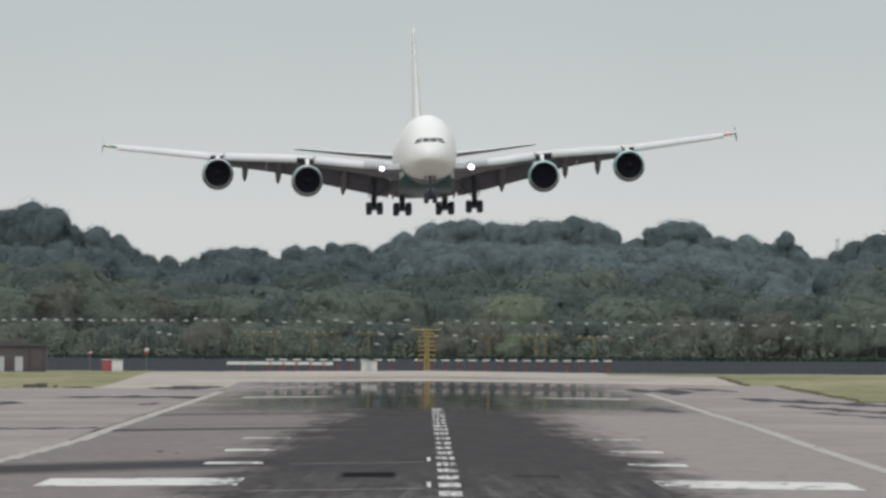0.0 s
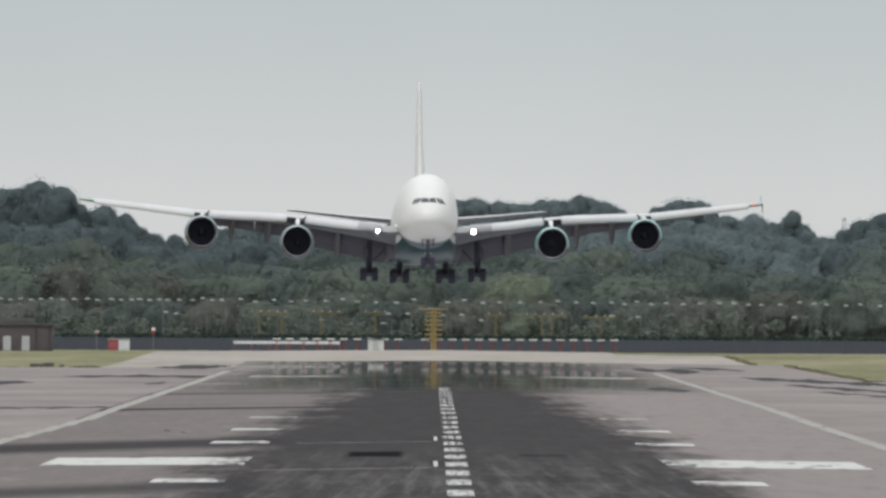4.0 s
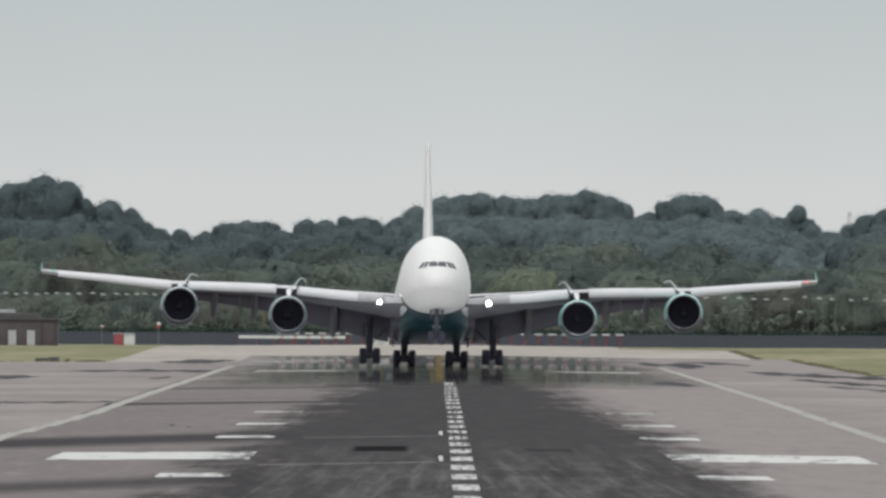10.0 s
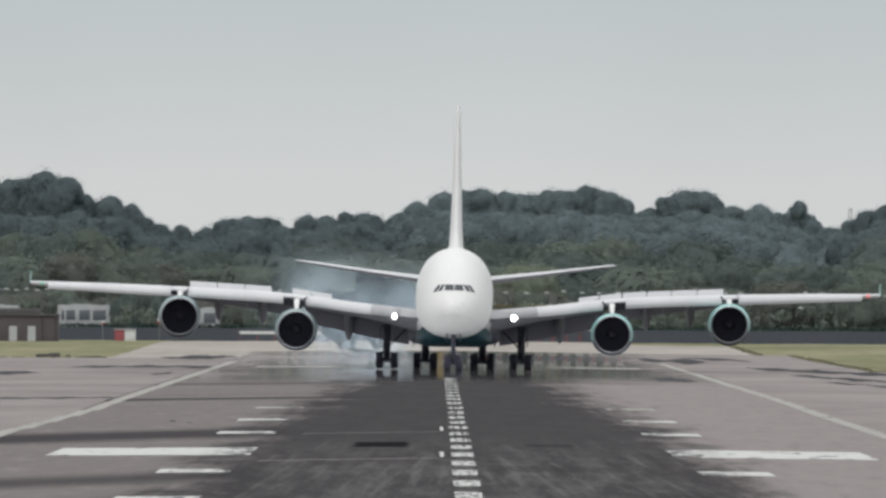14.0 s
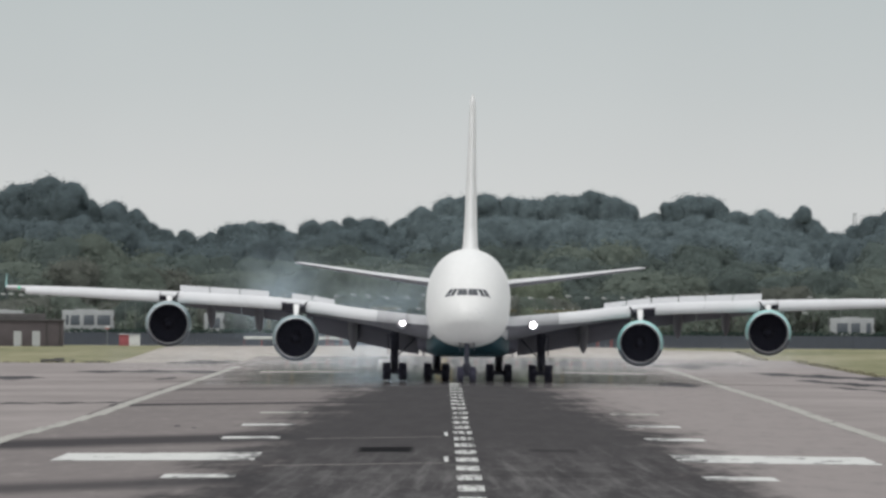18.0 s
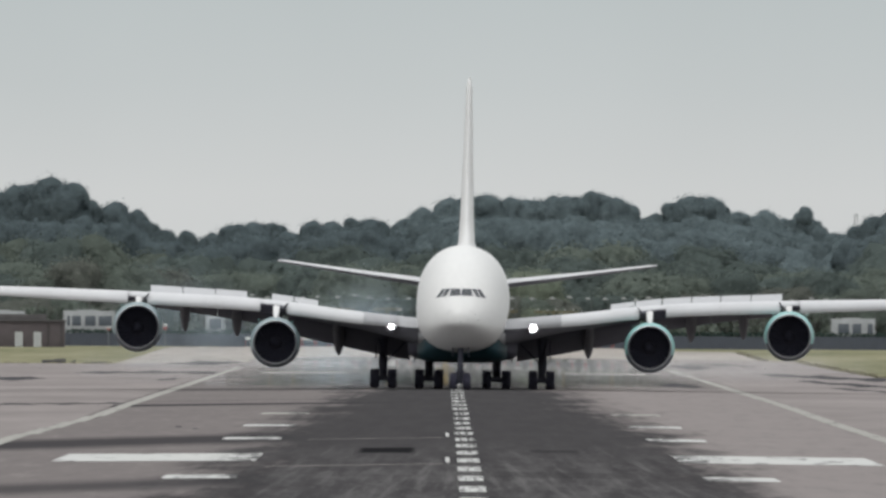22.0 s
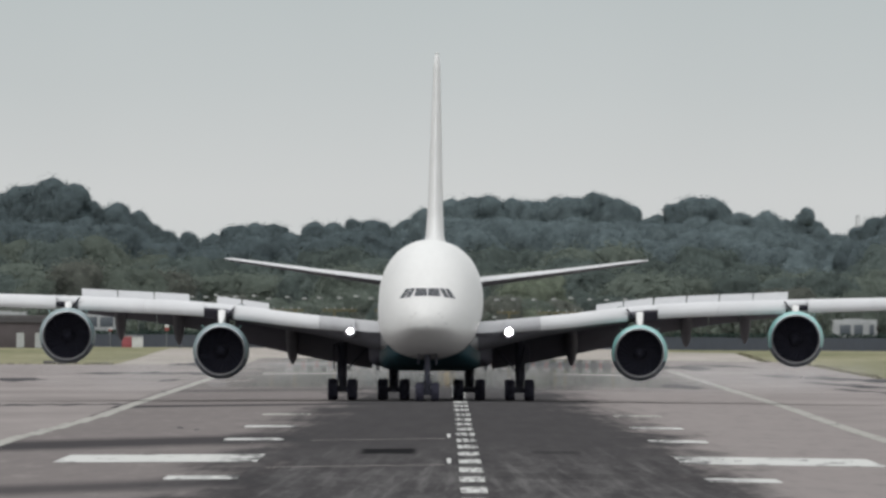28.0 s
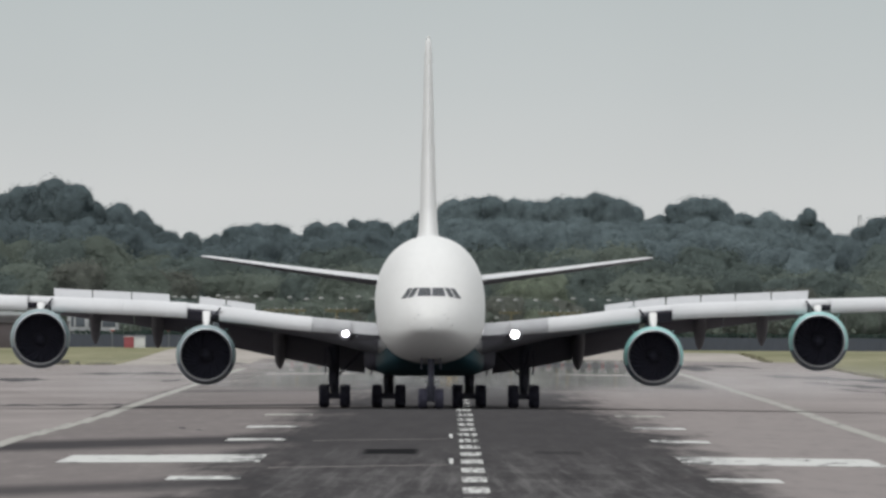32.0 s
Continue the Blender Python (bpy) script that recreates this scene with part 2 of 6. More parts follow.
def node_mix(t, fac, a, b):
    n = t.nodes.new("ShaderNodeMixRGB")
    for i, v in ((0, fac), (1, a), (2, b)):
        if isinstance(v, tuple):
            n.inputs[i].default_value = (*v, 1)
        elif isinstance(v, (int, float)):
            n.inputs[i].default_value = v
        else:
            t.links.new(v, n.inputs[i])
    return n.outputs[0]


def runway_material():
    """Pinkish grey grooved asphalt with rubber deposits along the middle and old resurfacing strips across."""
    m = bpy.data.materials.new("runway_asphalt")
    m.use_nodes = True
    t = m.node_tree
    b = t.nodes["Principled BSDF"]
    b.inputs["Roughness"].default_value, b.inputs["Specular IOR Level"].default_value = 0.95, 0.0
    tc, sep = t.nodes.new("ShaderNodeTexCoord"), t.nodes.new("ShaderNodeSeparateXYZ")
    P = tc.outputs["Object"]
    t.links.new(P, sep.inputs[0])
    X, Y = sep.outputs["X"], sep.outputs["Y"]
    across = node_math(t, "ABSOLUTE", X)
    # base: pale pinkish aggregate, patchy along the strip
    broad = node_noise(t, P, 1.0, (0.10, 0.012, 1))
    grain = node_noise(t, P, 1.0, (1.4, 0.10, 1))
    col = node_mix(t, broad, (0.163, 0.146, 0.143), (0.218, 0.195, 0.190))
    col = node_mix(t, node_math(t, "MULTIPLY", grain, 0.45), col, (0.120, 0.109, 0.108))
    # darker on the west half and paler on the east
    col = node_mix(t, node_math(t, "MULTIPLY", node_step(t, X, -5.0, -11.0), 0.30), col, (0.120, 0.109, 0.107))
    col = node_mix(t, node_math(t, "MULTIPLY", node_step(t, X, 8.0, 13.0), 0.55), col, (0.248, 0.224, 0.217))
    # coarse grain and scuffs over all of it
    scuffs = node_noise(t, P, 1.0, (0.9, 0.030, 1), 7.0, 0.75)
    col = node_mix(t, node_math(t, "MULTIPLY", node_step(t, scuffs, 0.50, 0.70), 0.42), col, (0.120, 0.110, 0.110))
    col = node_mix(t, node_math(t, "MULTIPLY", node_step(t, scuffs, 0.48, 0.30), 0.30), col, (0.270, 0.246, 0.238))
    # strips of darker resurfacing across the left half
    soft = node_noise(t, P, 1.0, (0.05, 0.02, 1), 3.0)
    yw = node_math(t, "MULTIPLY_ADD", soft, 22.0, Y)
    for y0, y1, edge, amount, skew in ((1348.0, 1440.0, 30.0, 0.86, 5.2), (1025.0, 1085.0, 26.0, 0.72, 5.6), (1822.0, 1852.0, 7.0, 0.95, 2.2), (1905.0, 1915.0, 4.0, 0.3, 2.0),
                                       (2120.0, 2165.0, 20.0, 0.5, 2.0), (2310.0, 2330.0, 10.0, 0.5, 2.0)):
        along = node_math(t, "MULTIPLY_ADD", node_math(t, "ADD", X, 15.0), -skew, yw)
        band = node_math(t, "MULTIPLY", node_step(t, along, y0 - edge, y0 + edge), node_step(t, along, y1 + edge, y1 - edge))
        left = node_step(t, X, -3.0, -6.5) if y0 == 1822.0 else node_step(t, X, -6.0, -10.0)
        col = node_mix(t, node_math(t, "MULTIPLY", node_math(t, "MULTIPLY", band, left), amount), col, (0.036, 0.035, 0.038))
    # darker far touchdown area; its streaks also paint in the mirage's dark bands
    far = node_math(t, "MULTIPLY", node_math(t, "MULTIPLY", node_step(t, yw, 2200.0, 2430.0), 0.55), node_step(t, across, 20.0, 11.0))
    col = node_mix(t, node_math(t, "MULTIPLY", node_step(t, yw, 2150.0, 2450.0), node_step(t, across, 8.0, 16.0)), col, (0.218, 0.197, 0.191))
    streak = node_step(t, node_noise(t, P, 1.0, (0.07, 0.035, 1), 6.0, 0.7), 0.46, 0.62)
    col = node_mix(t, node_math(t, "MULTIPLY", far, streak), col, (0.043, 0.042, 0.044))
    # rubber: a broad dark strip, ragged at its sides, thinner and smeared near the aiming point
    rag = node_noise(t, P, 1.0, (0.26, 0.014, 1), 8.0, 0.72)
    near = node_step(t, Y, 1420.0, 1080.0)
    half = node_math(t, "MULTIPLY_ADD", node_step(t, Y, 2150.0, 1250.0), 2.9, 8.0)
    edge_x = node_math(t, "MULTIPLY_ADD", node_math(t, "SUBTRACT", rag, 0.5), -13.0, across)
    gap = node_math(t, "SUBTRACT", half, edge_x)
    # feathered drag marks that fan out from the centreline
    fan = t.nodes.new("ShaderNodeCombineXYZ")
    t.links.new(node_math(t, "MULTIPLY_ADD", across, 1.25, node_math(t, "MULTIPLY", Y, 0.0078)), fan.inputs["X"])
    t.links.new(node_math(t, "MULTIPLY_ADD", across, 0.50, node_math(t, "MULTIPLY", Y, -0.0030)), fan.inputs["Y"])
    feather = node_noise(t, fan.outputs[0], 1.0, (1, 1, 1), 7.0, 0.62)
    gap = node_math(t, "MULTIPLY_ADD", node_math(t, "SUBTRACT", feather, 0.5), 4.5, gap)
    rubber = node_math(t, "MULTIPLY", node_step(t, gap, -2.8, 2.4), node_math(t, "MULTIPLY_ADD", node_step(t, node_math(t, "MULTIPLY_ADD", node_math(t, "SUBTRACT", streak, 0.5), 150.0, yw), 2700.0, 2500.0), 0.5, 0.5))
    smear = node_noise(t, P, 1.0, (0.62, 0.013, 1), 9.0, 0.72)
    patchy = node_step(t, smear, 0.63, 0.36)
    dark = node_mix(t, node_math(t, "MULTIPLY", patchy, node_math(t, "MULTIPLY_ADD", near, 0.38, 0.10)), (0.040, 0.039, 0.041), (0.110, 0.107, 0.107))
    fine = node_noise(t, P, 1.0, (2.6, 0.07, 1), 5.0, 0.75)
    dark = node_mix(t, node_math(t, "MULTIPLY", node_step(t, fine, 0.52, 0.72), node_math(t, "MULTIPLY_ADD", near, 0.32, 0.08)), dark, (0.142, 0.138, 0.136))
    wisp = node_math(t, "MULTIPLY", node_step(t, feather, 0.50, 0.70), node_math(t, "MULTIPLY_ADD", near, 0.42, 0.04))
    dark = node_mix(t, wisp, dark, (0.142, 0.138, 0.137))
    soot = node_math(t, "MULTIPLY", node_step(t, feather, 0.48, 0.30), node_math(t, "MULTIPLY", near, 0.6))
    dark = node_mix(t, soot, dark, (0.030, 0.029, 0.031))
    rim = node_math(t, "MULTIPLY", node_math(t, "MULTIPLY", node_step(t, gap, -1.5, 0.8), node_step(t, gap, 4.5, 1.5)), node_math(t, "MULTIPLY", near, 0.6))
    dark = node_mix(t, rim, dark, (0.030, 0.029, 0.031))
    col = node_mix(t, node_math(t, "MULTIPLY", rubber, 0.93), col, dark)
    # oil stains
    for cx, cy, rx, ry, amount in ((-3.8, 1288.0, 1.35, 24.0, 0.97), (4.2, 1284.0, 1.2, 14.0, 0.45), (3.5, 1110.0, 3.0, 20.0, 0.25)):
        dx = node_math(t, "DIVIDE", node_math(t, "ABSOLUTE", node_math(t, "SUBTRACT", X, cx)), rx)
        dy = node_math(t, "DIVIDE", node_math(t, "ABSOLUTE", node_math(t, "SUBTRACT", Y, cy)), ry)
        spot = node_math(t, "MULTIPLY", node_step(t, node_math(t, "MULTIPLY_ADD", smear, 0.5, dx), 1.35, 1.05), node_step(t, node_math(t, "MULTIPLY_ADD", rag, 0.5, dy), 1.35, 1.0))
        col = node_mix(t, node_math(t, "MULTIPLY", spot, amount), col, (0.014, 0.014, 0.015))
    t.links.new(col, b.inputs["Base Color"])
    # hot air over the far half mirrors what stands low behind it
    gl, mx = t.nodes.new("ShaderNodeBsdfGlossy"), t.nodes.new("ShaderNodeMixShader")
    gl.inputs["Roughness"].default_value = 0.012
    gl.inputs["Color"].default_value = (0.9, 0.9, 0.92, 1)
    lean = t.nodes.new("ShaderNodeCombineXYZ")      # layered air bends the sight line towards the ground
    lean.inputs["Z"].default_value = 1.0
    t.links.new(node_math(t, "MULTIPLY_ADD", node_noise(t, P, 1.0, (0.35, 0.012, 1), 3.0, 0.6), 0.0006, -0.0001), lean.inputs["Y"])
    t.links.new(lean.outputs[0], gl.inputs["Normal"])
    shimmer = node_noise(t, P, 1.0, (0.07, 0.022, 1), 6.0, 0.7)
    yh = node_math(t, "MULTIPLY_ADD", node_math(t, "SUBTRACT", node_noise(t, P, 1.0, (0.045, 0.010, 1), 5.0, 0.7), 0.5), 420.0, Y)
    hot = node_math(t, "MULTIPLY", node_step(t, yh, 2110.0, 2360.0), node_step(t, yh, 3330.0, 3180.0))
    hot = node_math(t, "MULTIPLY", hot, node_step(t, node_math(t, "MULTIPLY_ADD", node_math(t, "SUBTRACT", shimmer, 0.5), 32.0, across), 27.0, 14.0))
    hot = node_math(t, "MULTIPLY", hot, node_math(t, "MULTIPLY_ADD", node_step(t, shimmer, 0.36, 0.58), 0.36, 0.56))
    t.links.new(hot, mx.inputs["Fac"])
    t.links.new(b.outputs[0], mx.inputs[1])
    t.links.new(gl.outputs[0], mx.inputs[2])
    t.links.new(mx.outputs[0], t.nodes["Material Output"].inputs["Surface"])
    return m


def marking_material(worn):
    """White runway paint, worn through and blackened by tyres in places."""
    m = bpy.data.materials.new("worn_edge_paint" if worn else "runway_marking_paint")
    m.use_nodes = True
    t = m.node_tree
    b = t.nodes["Principled BSDF"]
    b.inputs["Roughness"].default_value, b.inputs["Specular IOR Level"].default_value = 0.9, 0.0
    geo = t.nodes.new("ShaderNodeNewGeometry")
    P = geo.outputs["Position"]
    wear = node_noise(t, P, 1.0, (0.9, 0.05, 1), 7.0, 0.7)
    col = node_mix(t, node_step(t, wear, 0.54, 0.66), (0.300, 0.293, 0.272) if worn else (0.450, 0.450, 0.436), (0.135, 0.131, 0.131))
    sep = t.nodes.new("ShaderNodeSeparateXYZ")
    t.links.new(P, sep.inputs[0])
    across = node_math(t, "ABSOLUTE", sep.outputs["X"])
    middle = node_math(t, "MULTIPLY", node_step(t, across, 0.6, 0.5), node_step(t, node_noise(t, P, 1.0, (3.2, 0.11, 1), 4.0, 0.7), 0.50, 0.60))
    col = node_mix(t, middle, col, (0.10, 0.098, 0.098))
    tracks = node_step(t, node_noise(t, P, 1.0, (5.2, 0.004, 1), 2.0, 0.5), 0.47, 0.60)
    tracks = node_math(t, "MULTIPLY", node_math(t, "MULTIPLY", tracks, node_step(t, across, 0.75, 0.65)), node_math(t, "MULTIPLY_ADD", node_step(t, sep.outputs["Y"], 1120.0, 1420.0), 0.65, 0.15))
    col = node_mix(t, tracks, col, (0.062, 0.061, 0.062))
    scuff = node_math(t, "MULTIPLY", node_step(t, across, 12.3, 9.0), node_step(t, across, 3.0, 6.0))
    rub = node_math(t, "MULTIPLY", scuff, node_step(t, node_noise(t, P, 1.0, (1.6, 0.06, 1), 6.0, 0.7), 0.40, 0.56))
    col = node_mix(t, rub, col, (0.060, 0.060, 0.062))
    t.links.new(col, b.inputs["Base Color"])
    return m


RUNWAY_M = runway_material()
MARK_M = marking_material(False)
EDGE_M = marking_material(True)
APRON_M = mat("shoulder_asphalt", (0.218, 0.197, 0.191), 0.95, spec=0.0, vary=0.22, scale=1.0, fine=9.0, stretch=(0.06, 0.012, 1))
PAD_M = mat("pale_concrete", (0.294, 0.270, 0.247), 0.95, spec=0.0, vary=0.18, scale=1.0, fine=8.0, stretch=(0.08, 0.008, 1))
GRASS_M = mat("dry_mown_grass", (0.205, 0.192, 0.130), 0.95, spec=0.0, vary=0.2, scale=1.0, fine=8.0, stretch=(0.06, 0.006, 1), tint=(0.120, 0.125, 0.074))
VERGE_M = mat("long_dry_grass", (0.205, 0.192, 0.130), 0.95, spec=0.0, vary=0.3, scale=0.5, fine=3.0)
STREAK_M = mat("dark_pavement_streak", (0.066, 0.064, 0.068), 0.95, spec=0.0, vary=0.3, scale=1.0, fine=6.0, stretch=(0.3, 0.03, 1))


# ---- mesh tools ----
def mesh_of(name, verts, faces, material, smooth=True, sharp=40):
    me = bpy.data.meshes.new(name)
    me.from_pydata([tuple(v) for v in verts], [], [tuple(f) for f in faces])
    me.materials.append(material)
    if smooth:
        me.polygons.foreach_set("use_smooth", [True] * len(me.polygons))
        me.set_sharp_from_angle(angle=radians(sharp))
    me.update()
    return me


def part(name, geo, material, parent, label="", smooth=True, at=None, sharp=40):
    ob = new(name, mesh_of(name, geo[0], geo[1], material, smooth, sharp))
    if parent is not None:
        ob.parent = parent
    if at is not None:
        ob.matrix_basis = at
    if label:
        tagged(ob, label)
    return ob


def thing(name, label, category, m=None, group="", kind=""):
    ob = new(name)
    ob.empty_display_size = 0.5
    if m is not None:
        ob.matrix_basis = m
    return tagged(ob, label, category, group, kind)


def join(*geos):
    V, Fs = [], []
    for v, f in geos:
        n = len(V)
        V.extend(tuple(p) for p in v)
        Fs.extend(tuple(i + n for i in q) for q in f)
    return V, Fs


def box(x0, x1, y0, y1, z0, z1, chamfer=0.0):
    """A box with its upright edges and top rim chamfered."""
    c = chamfer
    if c <= 0:
        v = [(x, y, z) for z in (z0, z1) for x, y in ((x0, y0), (x1, y0), (x1, y1), (x0, y1))]
        return v, [(3, 2, 1, 0), (4, 5, 6, 7), (0, 1, 5, 4), (1, 2, 6, 5), (2, 3, 7, 6), (3, 0, 4, 7)]

    def ring(i, z):
        a, b, d, e = x0 + i, x1 - i, y0 + i, y1 - i
        return [(a + c, d, z), (b - c, d, z), (b, d + c, z), (b, e - c, z), (b - c, e, z), (a + c, e, z), (a, e - c, z), (a, d + c, z)]
    return loft([ring(0, z0), ring(0, z1 - c), ring(c * 0.7, z1)])


def loft(rings, caps=True, closed=True):
    n = len(rings[0])
    V = [tuple(p) for r in rings for p in r]
    Fs = []
    for i in range(len(rings) - 1):
        for j in range(n if closed else n - 1):
            k = (j + 1) % n
            Fs.append((i * n + j, i * n + k, (i + 1) * n + k, (i + 1) * n + j))
    if caps:
        Fs.append(tuple(range(n - 1, -1, -1)))
        Fs.append(tuple((len(rings) - 1) * n + j for j in range(n)))
    return V, Fs


def rod(p, q, r0, r1=None, n=10):
    """A tapered round bar from p to q."""
    p, q = Vector(p), Vector(q)
    r1 = r0 if r1 is None else r1
    d = (q - p).normalized()
    a = d.orthogonal().normalized()
    b = d.cross(a)
    ring = lambda c, r: [c + a * (r * math.cos(2 * math.pi * i / n)) + b * (r * math.sin(2 * math.pi * i / n)) for i in range(n)]
    return loft([ring(p, r0), ring(q, r1)])


def lathe_y(profile, n=40, x=0.0, z=0.0, caps=False):
    """A body of revolution about a line along y: profile rows (y, radius)."""
    rings = [[(x + r * math.cos(2 * math.pi * i / n), y, z + r * math.sin(2 * math.pi * i / n)) for i in range(n)] for y, r in profile]
    return loft(rings, caps)


def lathe_x(profile, n=28, y=0.0, z=0.0, caps=True):
    rings = [[(x, y + r * math.cos(2 * math.pi * i / n), z + r * math.sin(2 * math.pi * i / n)) for i in range(n)] for x, r in profile]
    return loft(rings, caps)


def lerp_table(table, s):
    """Smooth values between the rows of a table whose first column is s."""
    if s <= table[0][0]:
        return list(table[0][1:])
    for a, b in zip(table, table[1:]):
        if s <= b[0]:
            u = (s - a[0]) / (b[0] - a[0])
            return [p + (q - p) * u for p, q in zip(a[1:], b[1:])]
    return list(table[-1][1:])


# ---- ground, runway and pavements ----
def gz(x, y=0.0):
    """The runway's level: a crown across, and a slight rise along."""
    u = min(1.0, max(0.0, (y - 1600.0) / 220.0))
    return 0.12 * u * u * (3 - 2 * u) - 0.009 * min(abs(x), 40.0)


def sheet(name, xs, ys, lift, material, label, category, kind="structure", solid=True):
    """A paved sheet that follows the crown."""
    V = [(x, y, gz(x, y) + rise(y) + lift) for y in ys for x in xs]
    n = len(xs)
    Fs = [(j * n + i, j * n + i + 1, (j + 1) * n + i + 1, (j + 1) * n + i) for j in range(len(ys) - 1) for i in range(n - 1)]
    ob = part(name, (V, Fs), material, None, smooth=False)
    return tagged(ob, label, category, kind=kind)


GROUND_Z = -0.46
FAR_Z = GROUND_Z + 0.66           # the land rises a little past the runway end


def rise(y):
    u = min(1.0, max(0.0, (y - 3062.0) / 620.0))
    return 0.66 * u * u * (3 - 2 * u)


ROWS = [-600, 600] + [3062 + 62 * k for k in range(11)] + [5200, 12000]
ground = part("ground", ([(x, y, GROUND_Z + rise(y)) for y in ROWS for x in (-4000, 4000)], [(2 * k, 2 * k + 1, 2 * k + 3, 2 * k + 2) for k in range(len(ROWS) - 1)]), GRASS_M, None, smooth=False)
tagged(ground, "dry yellow-green mown airfield grass", "grass", kind="structure")

RUN_X = [-23.2, -18, -14, -10, -6, -3, 0, 3, 6, 10, 14, 18, 23.2]
sheet("runway", RUN_X, [y for y in range(700, 3061, 59)] + [3062, 3124, 3186, 3248], 0.0, RUNWAY_M, "pinkish grey asphalt runway blackened by tyre rubber", "runway")
sheet("shoulder_west", [-90, -60, -40, -30, -23.2], [600, 1200, 1600, 1710, 1820, 2400, 2740, 3020], -0.012, APRON_M, "pinkish grey asphalt shoulder beside the runway", "pavement")
sheet("shoulder_east", [23.2, 30, 42, 60, 90], [600, 1200, 1600, 1710, 1820, 2400, 2620], -0.012, APRON_M, "pinkish grey asphalt shoulder beside the runway", "pavement")
sheet("pavement_west_end", [-38, -30, -23.2], [3020] + [3062 + 62 * k for k in range(11)], -0.016, PAD_M, "pale concrete strip beyond the runway shoulder", "pavement")
sheet("shoulder_east_end", [23.2, 30, 35, 41], [2620, 2840, 3000, 3062, 3124, 3186, 3248], -0.014, APRON_M, "pinkish grey asphalt shoulder tapering at the runway end", "pavement")
sheet("pavement_east_end", [23.2, 30, 37], [3248 + 62 * k for k in range(6)], -0.016, PAD_M, "pale concrete strip beyond the runway shoulder", "pavement")
sheet("blast_pad", RUN_X, [3248 + 62 * k for k in range(8)], -0.004, PAD_M, "pale bare concrete pad past the runway end", "pavement")


def mark(name, x0, x1, y0, y1, label, category, group="", paint=None):
    """A painted bar, a thin slab that follows the crown."""
    n = max(1, int(abs(x1 - x0) / 3))
    xs = [x0 + (x1 - x0) * i / n for i in range(n + 1)]
    rng = random.Random(int(abs(x0) * 10 + y0))
    V, Fs = [], []
    ny = max(1, int((y1 - y0) / 55))
    lines = [(y0, 0.004)] + [(y0 + (y1 - y0) * q / ny, 0.012) for q in range(ny + 1)] + [(y1, 0.004)]
    for y, dz in lines:
        V += [(x + rng.uniform(-0.04, 0.04), y + rng.uniform(-0.4, 0.4), gz(x, y) + dz) for x in xs]
    k = n + 1
    for j in range(len(lines) - 1):
        for i in range(n):
            Fs.append((j * k + i, j * k + i + 1, (j + 1) * k + i + 1, (j + 1) * k + i))
    ob = part(name, (V, Fs), paint or MARK_M, None, smooth=False)
    return tagged(ob, label, category, group)


for side in (-1, 1):
    for y in (938.0, 1088.0, 1390.0, 1534.0, 1684.0):
        a, b = sorted((side * 9.45, side * 12.45))
        mark("touchdown_bar", a, b, y, y + 22.5, "worn white touchdown zone bar painted on asphalt", "runway marking", "touchdown zone bars", EDGE_M if y > 1600 else MARK_M)
    a, b = sorted((side * 9.45, side * 18.55))
    mark("aiming_bar", a, b, 1206.0, 1264.0, "long white aiming point bar scuffed by rubber", "runway marking", "aiming point bars")
    mark("aiming_bar", a, b, 2600.0, 2640.0, "long worn white bar on the far runway", "runway marking", "aiming point bars", EDGE_M)
    for k in range(28):
        y0, y1 = 800 + k * 72.5, 800 + (k + 1) * 72.5 - 0.2
        out = 0.0 if side > 0 else 1.25 * min(1.0, max(0.0, (1720 - (y0 + y1) / 2) / 300.0))
        a, b = sorted((side * (21.85 + out), side * (22.75 + out)))
        mark("edge_line", a, b, y0, y1, "continuous white side stripe along the runway edge", "runway marking", "runway edge stripes", EDGE_M)
y = 826.5
while y < 2240:
    mark("centreline_dash", -0.50, 0.50, y, y + 30.0, "white centreline dash worn by tyres", "runway marking", "centreline dashes")
    y += 60.2
for x, y0, y1 in ((-0.92, 1188.0, 1225.0), (-0.86, 1412.0, 1450.0)):
    mark("offset_tick", x - 0.09, x + 0.09, y0, y1, "small white tick beside the centreline", "runway marking", "centreline ticks")
for x0, x1, y0, y1 in ((-8.8, -1.1, 1178.0, 1181.0), (-8.0, -1.1, 1401.0, 1404.0)):
    j = part("joint_line", ([(x0, y0 - 14, gz(x0) + 0.005), (x1, y0, gz(x1) + 0.005), (x1, y1, gz(x1) + 0.005), (x0, y1 - 14, gz(x0) + 0.005)], [(0, 1, 2, 3)]), APRON_M, None, smooth=False)
    tagged(j, "thin pale cable joint sawn across the asphalt", "pavement joint", "asphalt joints")

# ---- airfield things beyond the runway end ----
def at_px(x, y, d):
    """World x and z of a sight line given in 1/48000 rad off the far end, at distance d."""
    c, s = math.cos(radians(LEAN)), math.sin(radians(LEAN))
    u, v = x - 772.0, y - 523.0
    return EYE[0] + (c * u + s * v) / 48000.0 * d, EYE[2] - (c * v - s * u) / 48000.0 * d


def on_ground(px, py):
    """Where a sight line below the horizon meets the pavement."""
    d = 7.4 * 48000.0 / (py - 523.0)
    for _ in range(5):
        x, z = at_px(px, py, d)
        d *= (EYE[2] - gz(x, d)) / (EYE[2] - z)
    return at_px(px, py, d)[0], d


